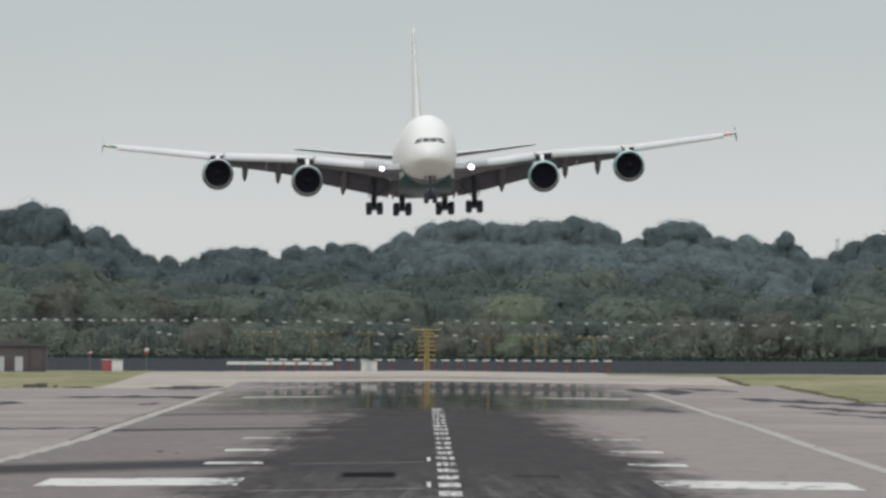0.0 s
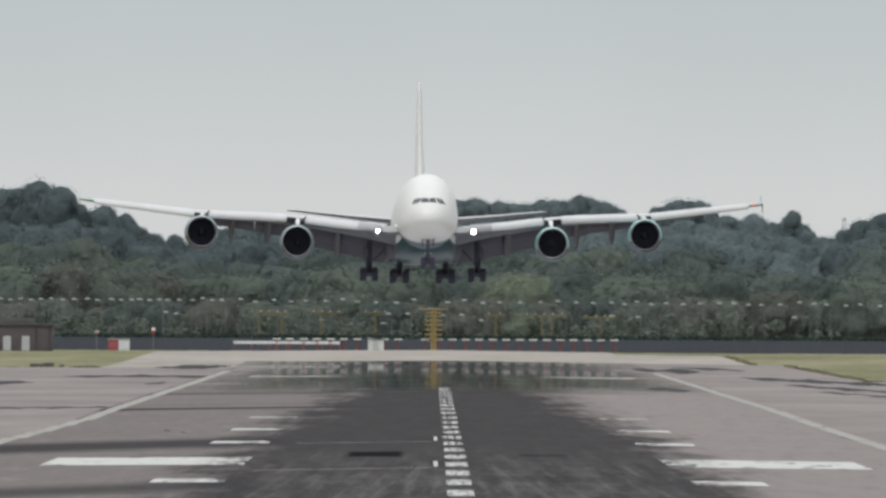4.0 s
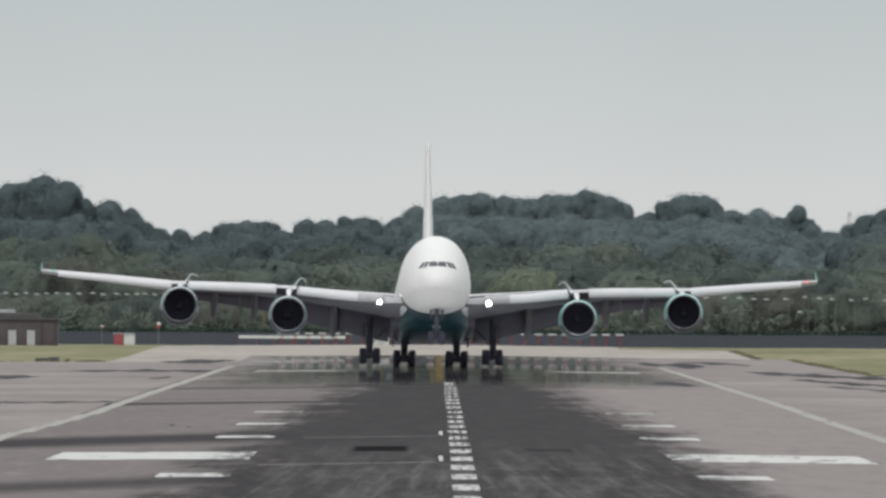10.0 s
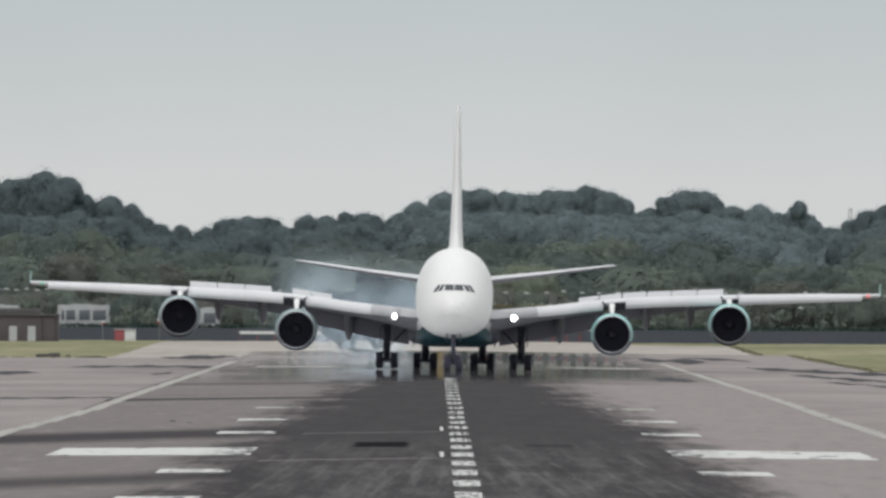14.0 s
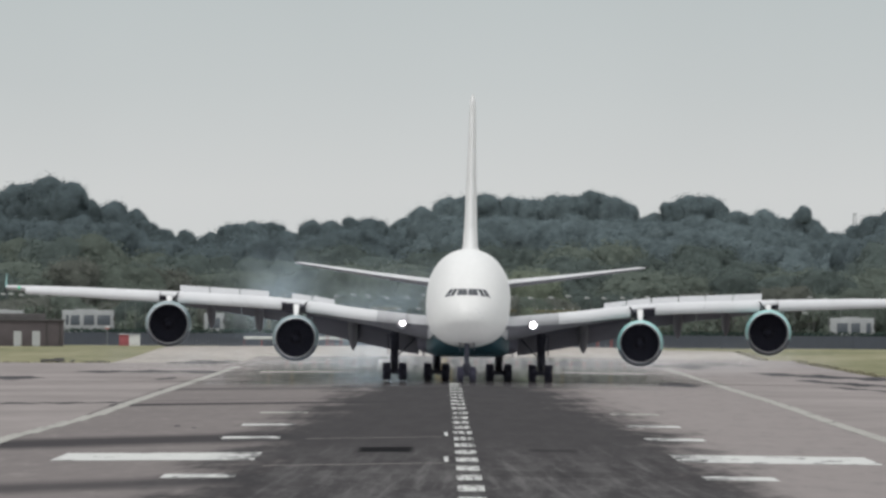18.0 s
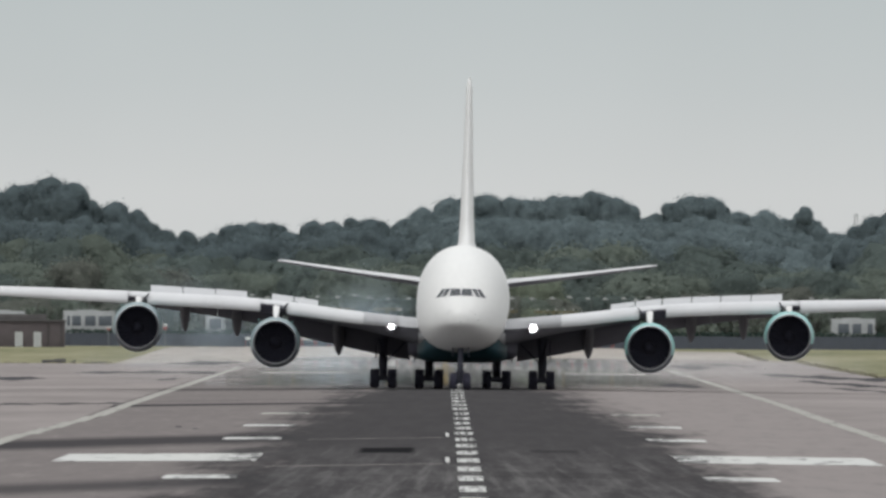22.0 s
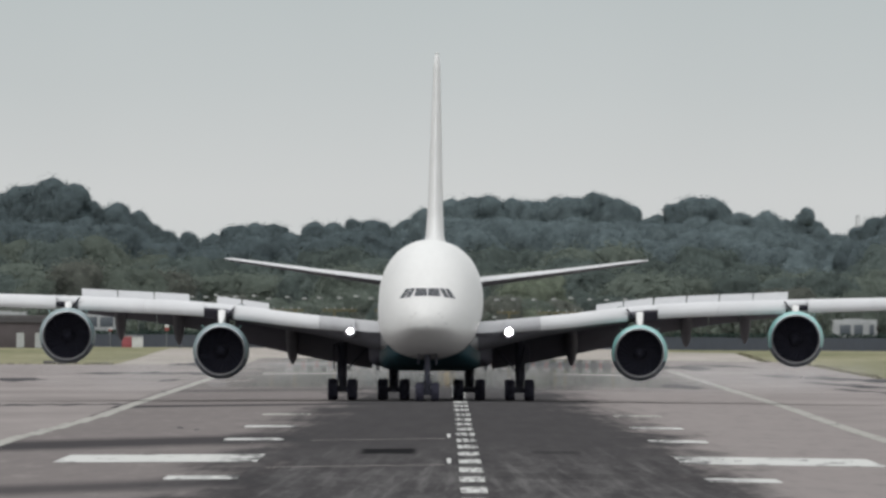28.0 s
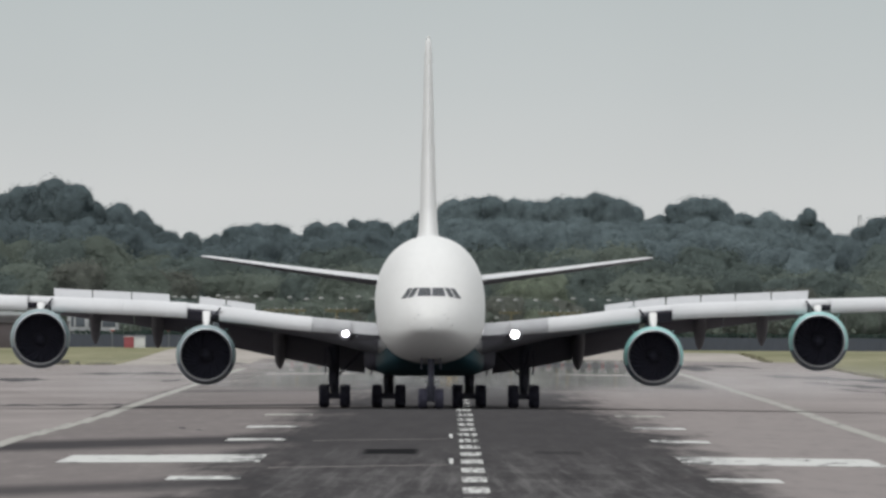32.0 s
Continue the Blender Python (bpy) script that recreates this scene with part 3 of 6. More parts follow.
def dark_streak(line, wide, seed):
    """A ragged dark streak along a line of sight points, wide in 1/48000 rad; some paint in mirage patches."""
    rng = random.Random(seed)
    n = max(8, int(abs(line[-1][0] - line[0][0]) / 6))
    near, far = [], []
    for i in range(n + 1):
        px = line[0][0] + (line[-1][0] - line[0][0]) * i / n
        py = lerp_table(line, px)[0] + 0.5 * math.sin(px * 0.11 + seed) + rng.uniform(-0.25, 0.25)
        w = wide * 0.5 * min(1.0, 0.12 + 5 * min(i, n - i) / n) * (0.8 + 0.3 * math.sin(px * 0.07 + 2 * seed) + rng.uniform(-0.15, 0.15))
        for rows, q in ((near, py + w), (far, py - w)):
            x, y = on_ground(px, q)
            rows.append((x, y, gz(x, y) + 0.004))
    part_ob = part("dark_streak", (near + far, [(i, i + 1, n + 2 + i, n + 1 + i) for i in range(n)]), STREAK_M, None, smooth=False)
    tagged(part_ob, "dark ragged streak across the pavement, some standing for mirage", "pavement repair", "tar repairs")


# several of these lay the mirage's dark patches onto the pavement as colour
for k, (line, wide) in enumerate((
        (((1320, 655), (1380, 659), (1470, 663), (1640, 671)), 6), (((1400, 668), (1480, 674), (1640, 684)), 5), (((1460, 681), (1640, 693)), 3), (((-60, 664), (72, 663)), 6), (((120, 653), (270, 652), (420, 654)), 4),
        (((265, 666), (305, 664)), 4), (((-60, 709), (120, 708), (250, 707)), 2.4), (((285, 637), (420, 635)), 7), (((1130, 641), (1250, 645)), 8), (((1150, 674), (1236, 679)), 6), (((1190, 636), (1330, 643)), 4),
        (((300, 749), (312, 750)), 3), (((330, 752), (342, 751)), 3))):
    dark_streak(line, wide, 60 + k)


def approach_mast(x, y, height, bars, half_w, label):
    """A yellow frangible mast with crossbars that carry lamps."""
    m = thing("approach_light_mast", label, "approach light", pose(x, y, FAR_Z), "approach light masts")
    part("pole", join(rod((-0.28, 0, 0), (-0.14, 0, height), 0.14, 0.10), rod((0.28, 0, 0), (0.14, 0, height), 0.14, 0.10), rod((0, 0.4, 0), (0, 0.1, height), 0.14, 0.10),
                      *[rod((-0.26 + 0.15 * k / 12, 0, height * k / 12), (0.26 - 0.15 * (k + 1) / 12, 0, height * (k + 1) / 12), 0.05) for k in range(12)]), YELLOW, m, "yellow lattice pole")
    for k, (hz, w) in enumerate(bars):
        bar = part("crossbar", rod((-w, -0.1, hz), (w, -0.1, hz), 0.085), YELLOW, m)
        for j in range(4):
            px = -w + 2 * w * j / 3
            part("lamp", lathe_y([(-0.30, 0.04), (-0.28, 0.07), (-0.1, 0.08), (0.0, 0.05)], 10, px, hz + 0.14, True), YELLOW if k else LAMP_SHELL, bar)
    return m


x0, zt = at_px(778, 534, 3680)
bars = [(zt - FAR_Z, 1.85), (zt - FAR_Z - 0.5, 1.0)] + [(zt - FAR_Z - 0.95 - 0.62 * k, 1.15) for k in range(6)]
approach_mast(x0, 3680, zt - FAR_Z + 0.1, bars, 1.8, "tall yellow lattice approach light mast with crossbars")


def gantry(px, py, width_px, drop_px, d, posts):
    """A yellow crossbar on posts with a few lamps."""
    x, z = at_px(px, py, d)
    w, h = width_px / 48000.0 * d / 2, z - FAR_Z
    m = thing("light_gantry", "dull yellow approach light gantry behind the fence", "approach light", pose(x, d, FAR_Z), "approach light gantries")
    part("crossbar", join(rod((-w, 0, h), (w, 0, h), 0.08), rod((-w, 0, h - 0.25), (w, 0, h - 0.25), 0.05)), OCHRE, m)
    for p in posts:
        part("post", join(rod((p * w - 0.14, 0, 0), (p * w - 0.10, 0, h), 0.06), rod((p * w + 0.14, 0, 0), (p * w + 0.10, 0, h), 0.06), *[rod((p * w - 0.12, 0, h * k / 7), (p * w + 0.12, 0, h * (k + 1) / 7), 0.03) for k in range(7)]), OCHRE, m)
    n = max(2, int(w * 2 / 1.2))
    for j in range(n):
        part("lamp", lathe_y([(-0.22, 0.06), (-0.2, 0.13), (0, 0.14), (0.12, 0.05)], 10, -w + 2 * w * (j + 0.5) / n, h + 0.2, True), LAMP_SHELL, m)


for px, py, wpx, posts in ((487, 540, 74, (-0.5, 0.6)), (588, 540, 60, (-0.3,)), (675, 540, 52, (0.0,)), (886, 544, 40, (0.1,)), (974, 545, 78, (-0.1, 0.35)), (1073, 548, 66, (0.0,))):
    gantry(px, py, wpx, 40, 3930, posts)

# localizer aerials: red posts with pale heads in front of the fence
n_aer = 26
for k in range(n_aer):
    px = 500 + (1098 - 500) * k / (n_aer - 1)
    d = 3745
    x, z = at_px(px, 586 + 3.0 * k / n_aer, d)
    h = z - FAR_Z
    if k in (10,):
        continue
    a = thing("localizer_aerial", "red-posted runway localizer aerial with a pale head", "aerial", pose(x, d, FAR_Z), "localizer aerials")
    part("post", join(rod((-0.13, 0, 0), (-0.13, 0, h - 0.1), 0.055, n=8), rod((0.13, 0, 0), (0.13, 0, h - 0.1), 0.055, n=8), rod((-0.13, 0, h * 0.5), (0.13, 0, h * 0.5), 0.04, n=8)), RED_POST, a)
    part("head", join(box(-0.55, 0.55, -0.9, 0.9, h - 0.12, h + 0.08, 0.04), rod((0, -1.3, h), (0, 1.3, h), 0.05, n=8)), WHITE_PAINT, a, "pale weathered aerial head")
    part("base", box(-0.35, 0.35, -0.35, 0.35, 0, 0.15, 0.03), PAD_M, a)

# equipment cabins among the aerials
def cabin(px0, px1, py0, d, material, name, label, category, roof):
    xa, zt = at_px(px0, py0, d)
    xb, _ = at_px(px1, py0, d)
    w, h = (xb - xa) / 2, zt - FAR_Z
    m = thing(name, label, category, pose((xa + xb) / 2, d, FAR_Z))
    part("wall", box(-w, w, -1.2, 1.2, 0.0, h, 0.04), material, m)
    part("roof", box(-w - 0.08, w + 0.08, -1.3, 1.3, h, h + 0.1, 0.03), roof, m)
    part("door", box(-w * 0.35, w * 0.35, -1.24, -1.2, 0.05, h * 0.85), DOOR_M, m)
    return m


cabin(662, 690, 588, 3735, WHITE_PAINT, "equipment_cabin", "pale grey equipment cabin beside the aerials", "cabin", ROOF_M)

# red and white chequered cabin
xa, zt = at_px(201, 587, 3842)
xb, _ = at_px(240, 587, 3842)
m = thing("striped_cabin", "red and white painted airfield equipment cabin", "cabin", pose((xa + xb) / 2, 3842, FAR_Z))
w, h = (xb - xa) / 2, zt - FAR_Z
part("red_panel", box(-w + 0.15, -0.02, -1.0, 1.0, 0, h, 0.03), mat("bright_red_paint", (0.27, 0.055, 0.062), 0.6, vary=0.12), m, "bright red painted half")
part("white_panel", box(0.02, w, -1.0, 1.0, 0, h - 0.1, 0.03), WHITE_PAINT, m, "white painted half")
part("roof", box(-w, w + 0.05, -1.1, 1.1, h, h + 0.08, 0.02), WHITE_PAINT, m)

# brown brick substation with two pale doors
xa, zt = at_px(-60, 562, 3760)
xb, _ = at_px(104, 562, 3760)
w, h = (xb - xa) / 2, zt - FAR_Z
m = thing("brick_substation", "low brown brick substation with pale doors", "building", pose((xa + xb) / 2, 3760, FAR_Z))
part("wall", box(-w, w, 0, 7, 0, h, 0.05), BRICK_M, m)
part("roof", join(box(-w - 0.2, w + 0.2, -0.2, 7.2, h, h + 0.22, 0.05), box(-w + 2.3, w - 2.5, 1.0, 6.0, h + 0.22, h + 1.0, 0.1)), ROOF_M, m)
for px in (23, 56):
    dx = at_px(px, 600, 3760)[0] - (xa + xb) / 2
    door = part("door", box(dx - 0.45, dx + 0.45, -0.05, 0.04, 0.05, 2.0), DOOR_M, m, "pale painted steel door")
    part("frame", join(box(dx - 0.53, dx - 0.45, -0.06, 0.04, 0.05, 2.08), box(dx + 0.45, dx + 0.53, -0.06, 0.04, 0.05, 2.08), box(dx - 0.45, dx + 0.45, -0.06, 0.04, 2.0, 2.08)), WHITE_PAINT, door)
for px in (75, 98):
    dx = at_px(px, 600, 3760)[0] - (xa + xb) / 2
    part("downpipe", rod((dx, -0.08, 0), (dx, -0.08, h), 0.07), ROOF_M, m)

# solid dark boundary fence, panel by panel, with posts
FENCE_Y = 3850
fence = thing("boundary_fence", "dark grey boarded airfield boundary fence", "fence", pose(0, FENCE_Y, FAR_Z))
shared = None
for k in range(-32, 33):
    rng = random.Random(k + 900)
    if shared is None:
        ridge = [(-1.5 + 0.1 * i, 0.02 if (i // 2) % 2 else 0.06) for i in range(31)]
        shared = mesh_of("panel", *loft([[(x, yy, z) for x, yy in ridge] + [(x, 0.12, z) for x in (1.5, -1.5)] for z in (0.05, 1.86)]), FENCE_M, False)
    p = new("panel", shared)
    p.parent = fence
    p.matrix_basis = pose(3.1 * k, 0, rng.uniform(-0.04, 0.02))
    part("post", box(3.1 * k - 1.61, 3.1 * k - 1.49, -0.02, 0.14, 0, 1.9, 0.02), FENCE_M, fence)

# long pale barrier rail left of the aerials
xa, z1 = at_px(424, 590, 3800)
xb, _ = at_px(612, 596, 3800)
rail = thing("barrier_rail", "long weathered white barrier rail on posts", "barrier", pose(xa, 3800, FAR_Z))
L = xb - xa
part("rail", box(0, L, -0.06, 0.06, z1 - FAR_Z - 0.42, z1 - FAR_Z, 0.02), WHITE_PAINT, rail)
for k in range(7):
    part("post", box(L * k / 6 - 0.06 if k else 0, L * k / 6 + 0.06, 0.06, 0.18, 0, z1 - FAR_Z - 0.05, 0.01), RED_POST, rail)

# small dark boards on the grass edge
for px, wpx, hpx in ((85, 42, 9), (120, 8, 6), (160, 40, 4)):
    d = 3090
    x, _ = at_px(px, 640, d)
    w, h = wpx / 48000.0 * d / 2, hpx / 48000.0 * d
    s = thing("airfield_sign", "low dark airfield sign board seen from behind", "sign", pose(x, d, GROUND_Z + rise(d)), "airfield signs")
    part("board", join(box(-w, w * 0.1, -0.1, 0.1, 0.08, h * 0.8, 0.02), box(w * 0.1, w, -0.1, 0.1, 0.08, h, 0.02)), ROOF_M, s)
    for k in (-0.8, 0.0, 0.8):
        part("leg", rod((k * w, 0, 0), (k * w, 0, 0.1), 0.03, n=8), GALV, s)

# red and white obstacle markers behind the fence
for px, py, hh in ((282, 566, 0.95), (182, 572, 0.5)):
    d = 3846
    x, z = at_px(px, py, d)
    s = thing("obstacle_beacon", "red and white obstacle beacon on a pole", "beacon", pose(x, d, FAR_Z), "obstacle beacons")
    h = z - FAR_Z
    part("pole", rod((0, 0, 0), (0, 0, h - hh), 0.06), GALV, s)
    part("red_cone", lathe_x([(0, 0.1), (0.1, 0.3), (hh * 0.5, 0.32), (hh * 0.52, 0.2)], 14), RED_POST, s, at=pose(0, 0, h - hh, 0, -90, 0))
    part("white_cap", lathe_x([(0, 0.3), (hh * 0.3, 0.34), (hh * 0.45, 0.12)], 14), WHITE_PAINT, s, at=pose(0.02, 0, h - hh * 0.5, 0, -90, 0))


# ---- street lamps behind the fence ----
def street_lamp_set():
    rng = random.Random(4)
    first = {}
    spots = []
    px = -30
    while px < 1640:
        if not 752 < px < 800:
            spots.append((px, 516.0 + 0.0070 * px + rng.uniform(-1.6, 1.6) - (3 if rng.random() < 0.12 else 0)))
        px += rng.choice((14, 17, 18, 20, 24)) if px < 400 else rng.choice((26, 30, 33, 36)) if px < 1100 else rng.choice((22, 26, 30, 34))
    spots += [(704, 542), (739, 542), (586, 553), (801, 545), (834, 544), (869, 554), (696, 559), (1099, 546), (1146, 548), (1423, 549), (311, 539), (329, 542)]
    for i, (px, py) in enumerate(spots):
        d = 3922 + (i * 37) % 40
        x, z = at_px(px, py, d)
        h = round((z - FAR_Z) * 2) / 2
        kind = (h, i % 3)
        m = pose(x, d, z - h, 0, 0, rng.uniform(-20, 20))
        if kind in first:
            copy_thing(first[kind], m)
            continue
        lamp = thing("street_lamp", "tall grey street lamp with a pale head", "street lamp", m, "street lamps behind the fence")
        first[kind] = lamp
        part("pole", rod((0, 0, -0.4), (0, 0, h - 0.1), 0.045, 0.03), LAMP_POLE, lamp)
        part("arm", rod((-0.5, 0, h - 0.05), (0.06, 0, h - 0.05), 0.04, n=8), GALV, lamp)
        for sx in (-1,):
            part("head", box(sx * 0.56 - 0.29, sx * 0.56 + 0.29, -0.25, 0.25, h - 0.09, h + 0.15, 0.06), LAMP_SHELL, lamp, "pale lamp head")


street_lamp_set()


# ---- hedge and trees ----
def leaf_cloud(rng, clumps, leaves, size, flat=0.8, heart=None, normals=None, shell=0.0):
    """Many small tilted leaf clusters round clump centres: (x, y, z, radius). normals: gathers soft outward normals."""
    V, Fs = [], []
    for cx, cy, cz, r in clumps:
        for _ in range(leaves):
            a, u = rng.uniform(0, 2 * math.pi), rng.uniform(-1, 1)
            rr = r * (rng.uniform(0.93, 1.04) if shell else rng.uniform(0.45, 1.08) ** 0.6)
            k = math.sqrt(1 - u * u)
            p = Vector((cx + rr * k * math.cos(a), cy + rr * k * math.sin(a), cz + rr * u * flat))
            nrm = Vector((k * math.cos(a) + rng.uniform(-.4, .4), k * math.sin(a) + rng.uniform(-.4, .4), u + 0.25 + rng.uniform(-.4, .4))).normalized()
            t1 = nrm.orthogonal().normalized()
            t1 = (Matrix.Rotation(rng.uniform(0, 6.28), 3, nrm) @ t1)
            t2 = nrm.cross(t1)
            s = size * rng.uniform(0.55, 1.35)
            n = len(V)
            V += [tuple(p - t1 * s), tuple(p - t2 * s * 0.55 + nrm * s * .12), tuple(p + t1 * s), tuple(p + t2 * s * 0.6 - nrm * s * .12)]
            Fs.append((n, n + 1, n + 2, n + 3))
            if normals is not None:
                away = (p - Vector((cx, cy, cz))).normalized() * 0.5 + (p - heart).normalized() * 0.65 + Vector((0, 0, 0.25))
                normals.extend([tuple(away.normalized())] * 4)
    return V, Fs


def crown_radius(d, seed, rough):
    """How far the crown reaches in a direction, as a share of its mean."""
    o = Vector((seed * 3.7, seed * 1.9, seed * 5.3))
    return 1 + rough * (0.26 * noise.noise(d * 1.2 + o) + 0.14 * noise.noise(d * 2.6 + o))


def tree_meshes(seed, height, spread):
    """Trunk with limbs, and a dense domed crown of many leafy clumps."""
    rng = random.Random(seed)
    wood = [rod((0, 0, -0.3), (rng.uniform(-.3, .3), rng.uniform(-.3, .3), height * 0.55), height * 0.026, height * 0.012, 8)]
    mid, half = height * 0.56, height * 0.44
    V, Fs, soft = [], [], []

    def spot(d, k):
        k *= crown_radius(d, seed, 1.25)
        flat = max(0.06, math.hypot(d.x, d.y))      # broad shoulders and a flattened top
        w = spread * k * flat ** -0.32
        return Vector((d.x * w, d.y * w, mid + d.z * half * k))

    heart = Vector((0, 0, mid - half * 0.35))
    nu, nv = 26, 16
    for j in range(nv + 1):                     # the closed body of the crown
        for i in range(nu):
            a, e = 2 * math.pi * i / nu, math.pi * (j / nv - 0.5)
            d = Vector((math.cos(e) * math.cos(a), math.cos(e) * math.sin(a), math.sin(e)))
            p = spot(d, 0.965)
            V.append(tuple(p))
            soft.append(tuple(((p - heart).normalized() * 0.85 + Vector((0, 0, 0.5))).normalized()))
            if j < nv:
                q = (i + 1) % nu
                Fs.append((j * nu + i, j * nu + q, (j + 1) * nu + q, (j + 1) * nu + i))
    grain = spread * 0.047
    n_clump = 40
    for c in range(n_clump):
        u0 = -0.8 + 1.78 * (c + 0.5) / n_clump
        a0 = c * 2.399 + rng.uniform(-.3, .3)
        k0 = math.sqrt(max(0, 1 - u0 * u0))
        d0 = Vector((k0 * math.cos(a0), k0 * math.sin(a0), u0))
        mid_p = spot(d0, rng.uniform(0.64, 0.77))
        r = spread * rng.uniform(0.17, 0.34)
        tall = r * (half / spread) ** 0.4
        base, o = len(V), Vector((seed * 7.1 + c, c * 1.7, seed))

        def lump(out):
            return mid_p + Vector((out.x * r, out.y * r, out.z * tall)) * (1 + 0.30 * noise.noise(out * 1.5 + o) + 0.22 * noise.noise(out * 3.6 + o))

        def soft_way(p, out):
            return tuple(((p - heart).normalized() * 0.80 + out * 0.17 + Vector((0, 0, 0.52))).normalized())

        for j in range(6):                      # the clump's own rounded body
            for i in range(10):
                a, e = 2 * math.pi * i / 10, math.pi * (j / 5 - 0.5)
                out = Vector((math.cos(e) * math.cos(a), math.cos(e) * math.sin(a), math.sin(e)))
                p = lump(out)
                V.append(tuple(p))
                soft.append(soft_way(p, out))
                if j < 5:
                    q = (i + 1) % 10
                    Fs.append((base + j * 10 + i, base + j * 10 + q, base + (j + 1) * 10 + q, base + (j + 1) * 10 + i))
        for _ in range(100):                     # sprays of leaves on it
            a, u = rng.uniform(0, 2 * math.pi), rng.uniform(-0.35, 1)
            k = math.sqrt(1 - u * u)
            out = Vector((k * math.cos(a), k * math.sin(a), u))
            p = mid_p.lerp(lump(out), rng.uniform(0.99, 1.2) + 0.40 * rng.random() ** 2.2)
            nrm = (out + Vector((rng.uniform(-.3, .3), rng.uniform(-.3, .3), rng.uniform(-.2, .35)))).normalized()
            t1 = Matrix.Rotation(rng.uniform(0, 6.28), 3, nrm) @ nrm.orthogonal().normalized()
            t2 = nrm.cross(t1)
            s = grain * rng.uniform(0.6, 1.4)
            n = len(V)
            V += [tuple(p - t1 * s), tuple(p - t2 * s * 0.6 + nrm * s * .12), tuple(p + t1 * s), tuple(p + t2 * s * 0.65 - nrm * s * .12)]
            Fs.append((n, n + 1, n + 2, n + 3))
            soft.extend([soft_way(p, out)] * 4)
    for _ in range(1000):                        # and sprays all over the body between the clumps
        a, u = rng.uniform(0, 2 * math.pi), rng.uniform(-0.5, 1)
        k = math.sqrt(1 - u * u)
        d = Vector((k * math.cos(a), k * math.sin(a), u))
        p = spot(d, rng.uniform(0.97, 1.06) + 0.13 * rng.random() ** 2)
        nrm = (d + Vector((rng.uniform(-.4, .4), rng.uniform(-.4, .4), rng.uniform(-.2, .4)))).normalized()
        t1 = Matrix.Rotation(rng.uniform(0, 6.28), 3, nrm) @ nrm.orthogonal().normalized()
        t2 = nrm.cross(t1)
        s = grain * rng.uniform(0.6, 1.4)
        n = len(V)
        V += [tuple(p - t1 * s), tuple(p - t2 * s * 0.6), tuple(p + t1 * s), tuple(p + t2 * s * 0.65)]
        Fs.append((n, n + 1, n + 2, n + 3))
        soft.extend([tuple(((p - heart).normalized() * 0.85 + Vector((0, 0, 0.5))).normalized())] * 4)
    for i in range(9):
        a = i * 2.4
        tip = spot(Vector((0.8 * math.cos(a), 0.8 * math.sin(a), 0.1 + 0.08 * i)).normalized(), 0.85)
        wood.append(rod((0, 0, height * rng.uniform(0.2, 0.45)), tuple(heart.lerp(tip, 0.9)), height * 0.010, height * 0.003, 6))
    lift = height / sorted(p[2] for p in V)[int(len(V) * 0.994)]      # single sprays stand above the crown
    return join(*wood), ([(x, y, z * lift) for x, y, z in V], Fs), soft


TREE_LIB = []
for seed, hh, sp in ((1, 18, 7.5), (2, 16, 6.0), (3, 20, 8.0), (4, 13, 6.5), (6, 15, 7.0), (8, 16, 7.6), (9, 15, 6.6), (10, 17, 7.4)):
    wood, crown, soft = tree_meshes(seed, hh, sp)
    crowns = []
    for lm in (LEAF_DARK, LEAF_MID, LEAF_PALE, LEAF_BROWN, LEAF_FAR_HAZE, LEAF_RIDGE_HAZE):
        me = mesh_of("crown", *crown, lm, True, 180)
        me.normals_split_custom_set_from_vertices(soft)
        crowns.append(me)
    TREE_LIB.append((hh, sp, mesh_of("trunk", *wood, BARK), crowns))
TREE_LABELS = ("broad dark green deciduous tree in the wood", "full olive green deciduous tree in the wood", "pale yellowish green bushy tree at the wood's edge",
               "brownish late-summer tree at the wood's edge", "tall distant tree, grey-green from haze put into its colour", "tall ridge tree, blue-green from haze put into its colour")


def tree(x, y, base, height, width, lib, tone, turn):
    hh, sp, trunk, crowns = TREE_LIB[lib]
    t = thing("tree", TREE_LABELS[tone], "tree", None, "trees behind the airfield")
    t.matrix_basis = Matrix.Translation((x, y, base)) @ Matrix.Rotation(turn, 4, "Z")
    k = width / sp
    kz = min(height / hh, k * 1.12)             # a crown keeps its shape; the trunk reaches the ground
    a, b = new("trunk", trunk), new("crown", crowns[tone])
    a.parent = b.parent = t
    a.matrix_basis = Matrix.Diagonal((k, k, height / hh, 1))
    b.matrix_basis = Matrix.Translation((0, 0, height - kz * hh)) @ Matrix.Diagonal((k, k, kz, 1))


# crowns that make the skyline: direction, top and half width as seen from the runway, in 1/48000 rad
NEAR_RIDGE = ((-40, 348, 40), (-5, 336, 30), (42, 319, 42), (85, 311, 46), (118, 319, 30), (148, 349, 18), (192, 353, 34), (228, 366, 22), (254, 385, 22), (280, 400, 22), (321, 403, 18), (366, 408, 26),
              (411, 390, 30), (440, 388, 24), (470, 388, 30), (500, 404, 24), (546, 387, 30), (580, 388, 32), (620, 381, 24), (646, 381, 30), (674, 396, 24), (1512, 393, 20), (1541, 376, 28), (1577, 367, 34), (1622, 360, 40))
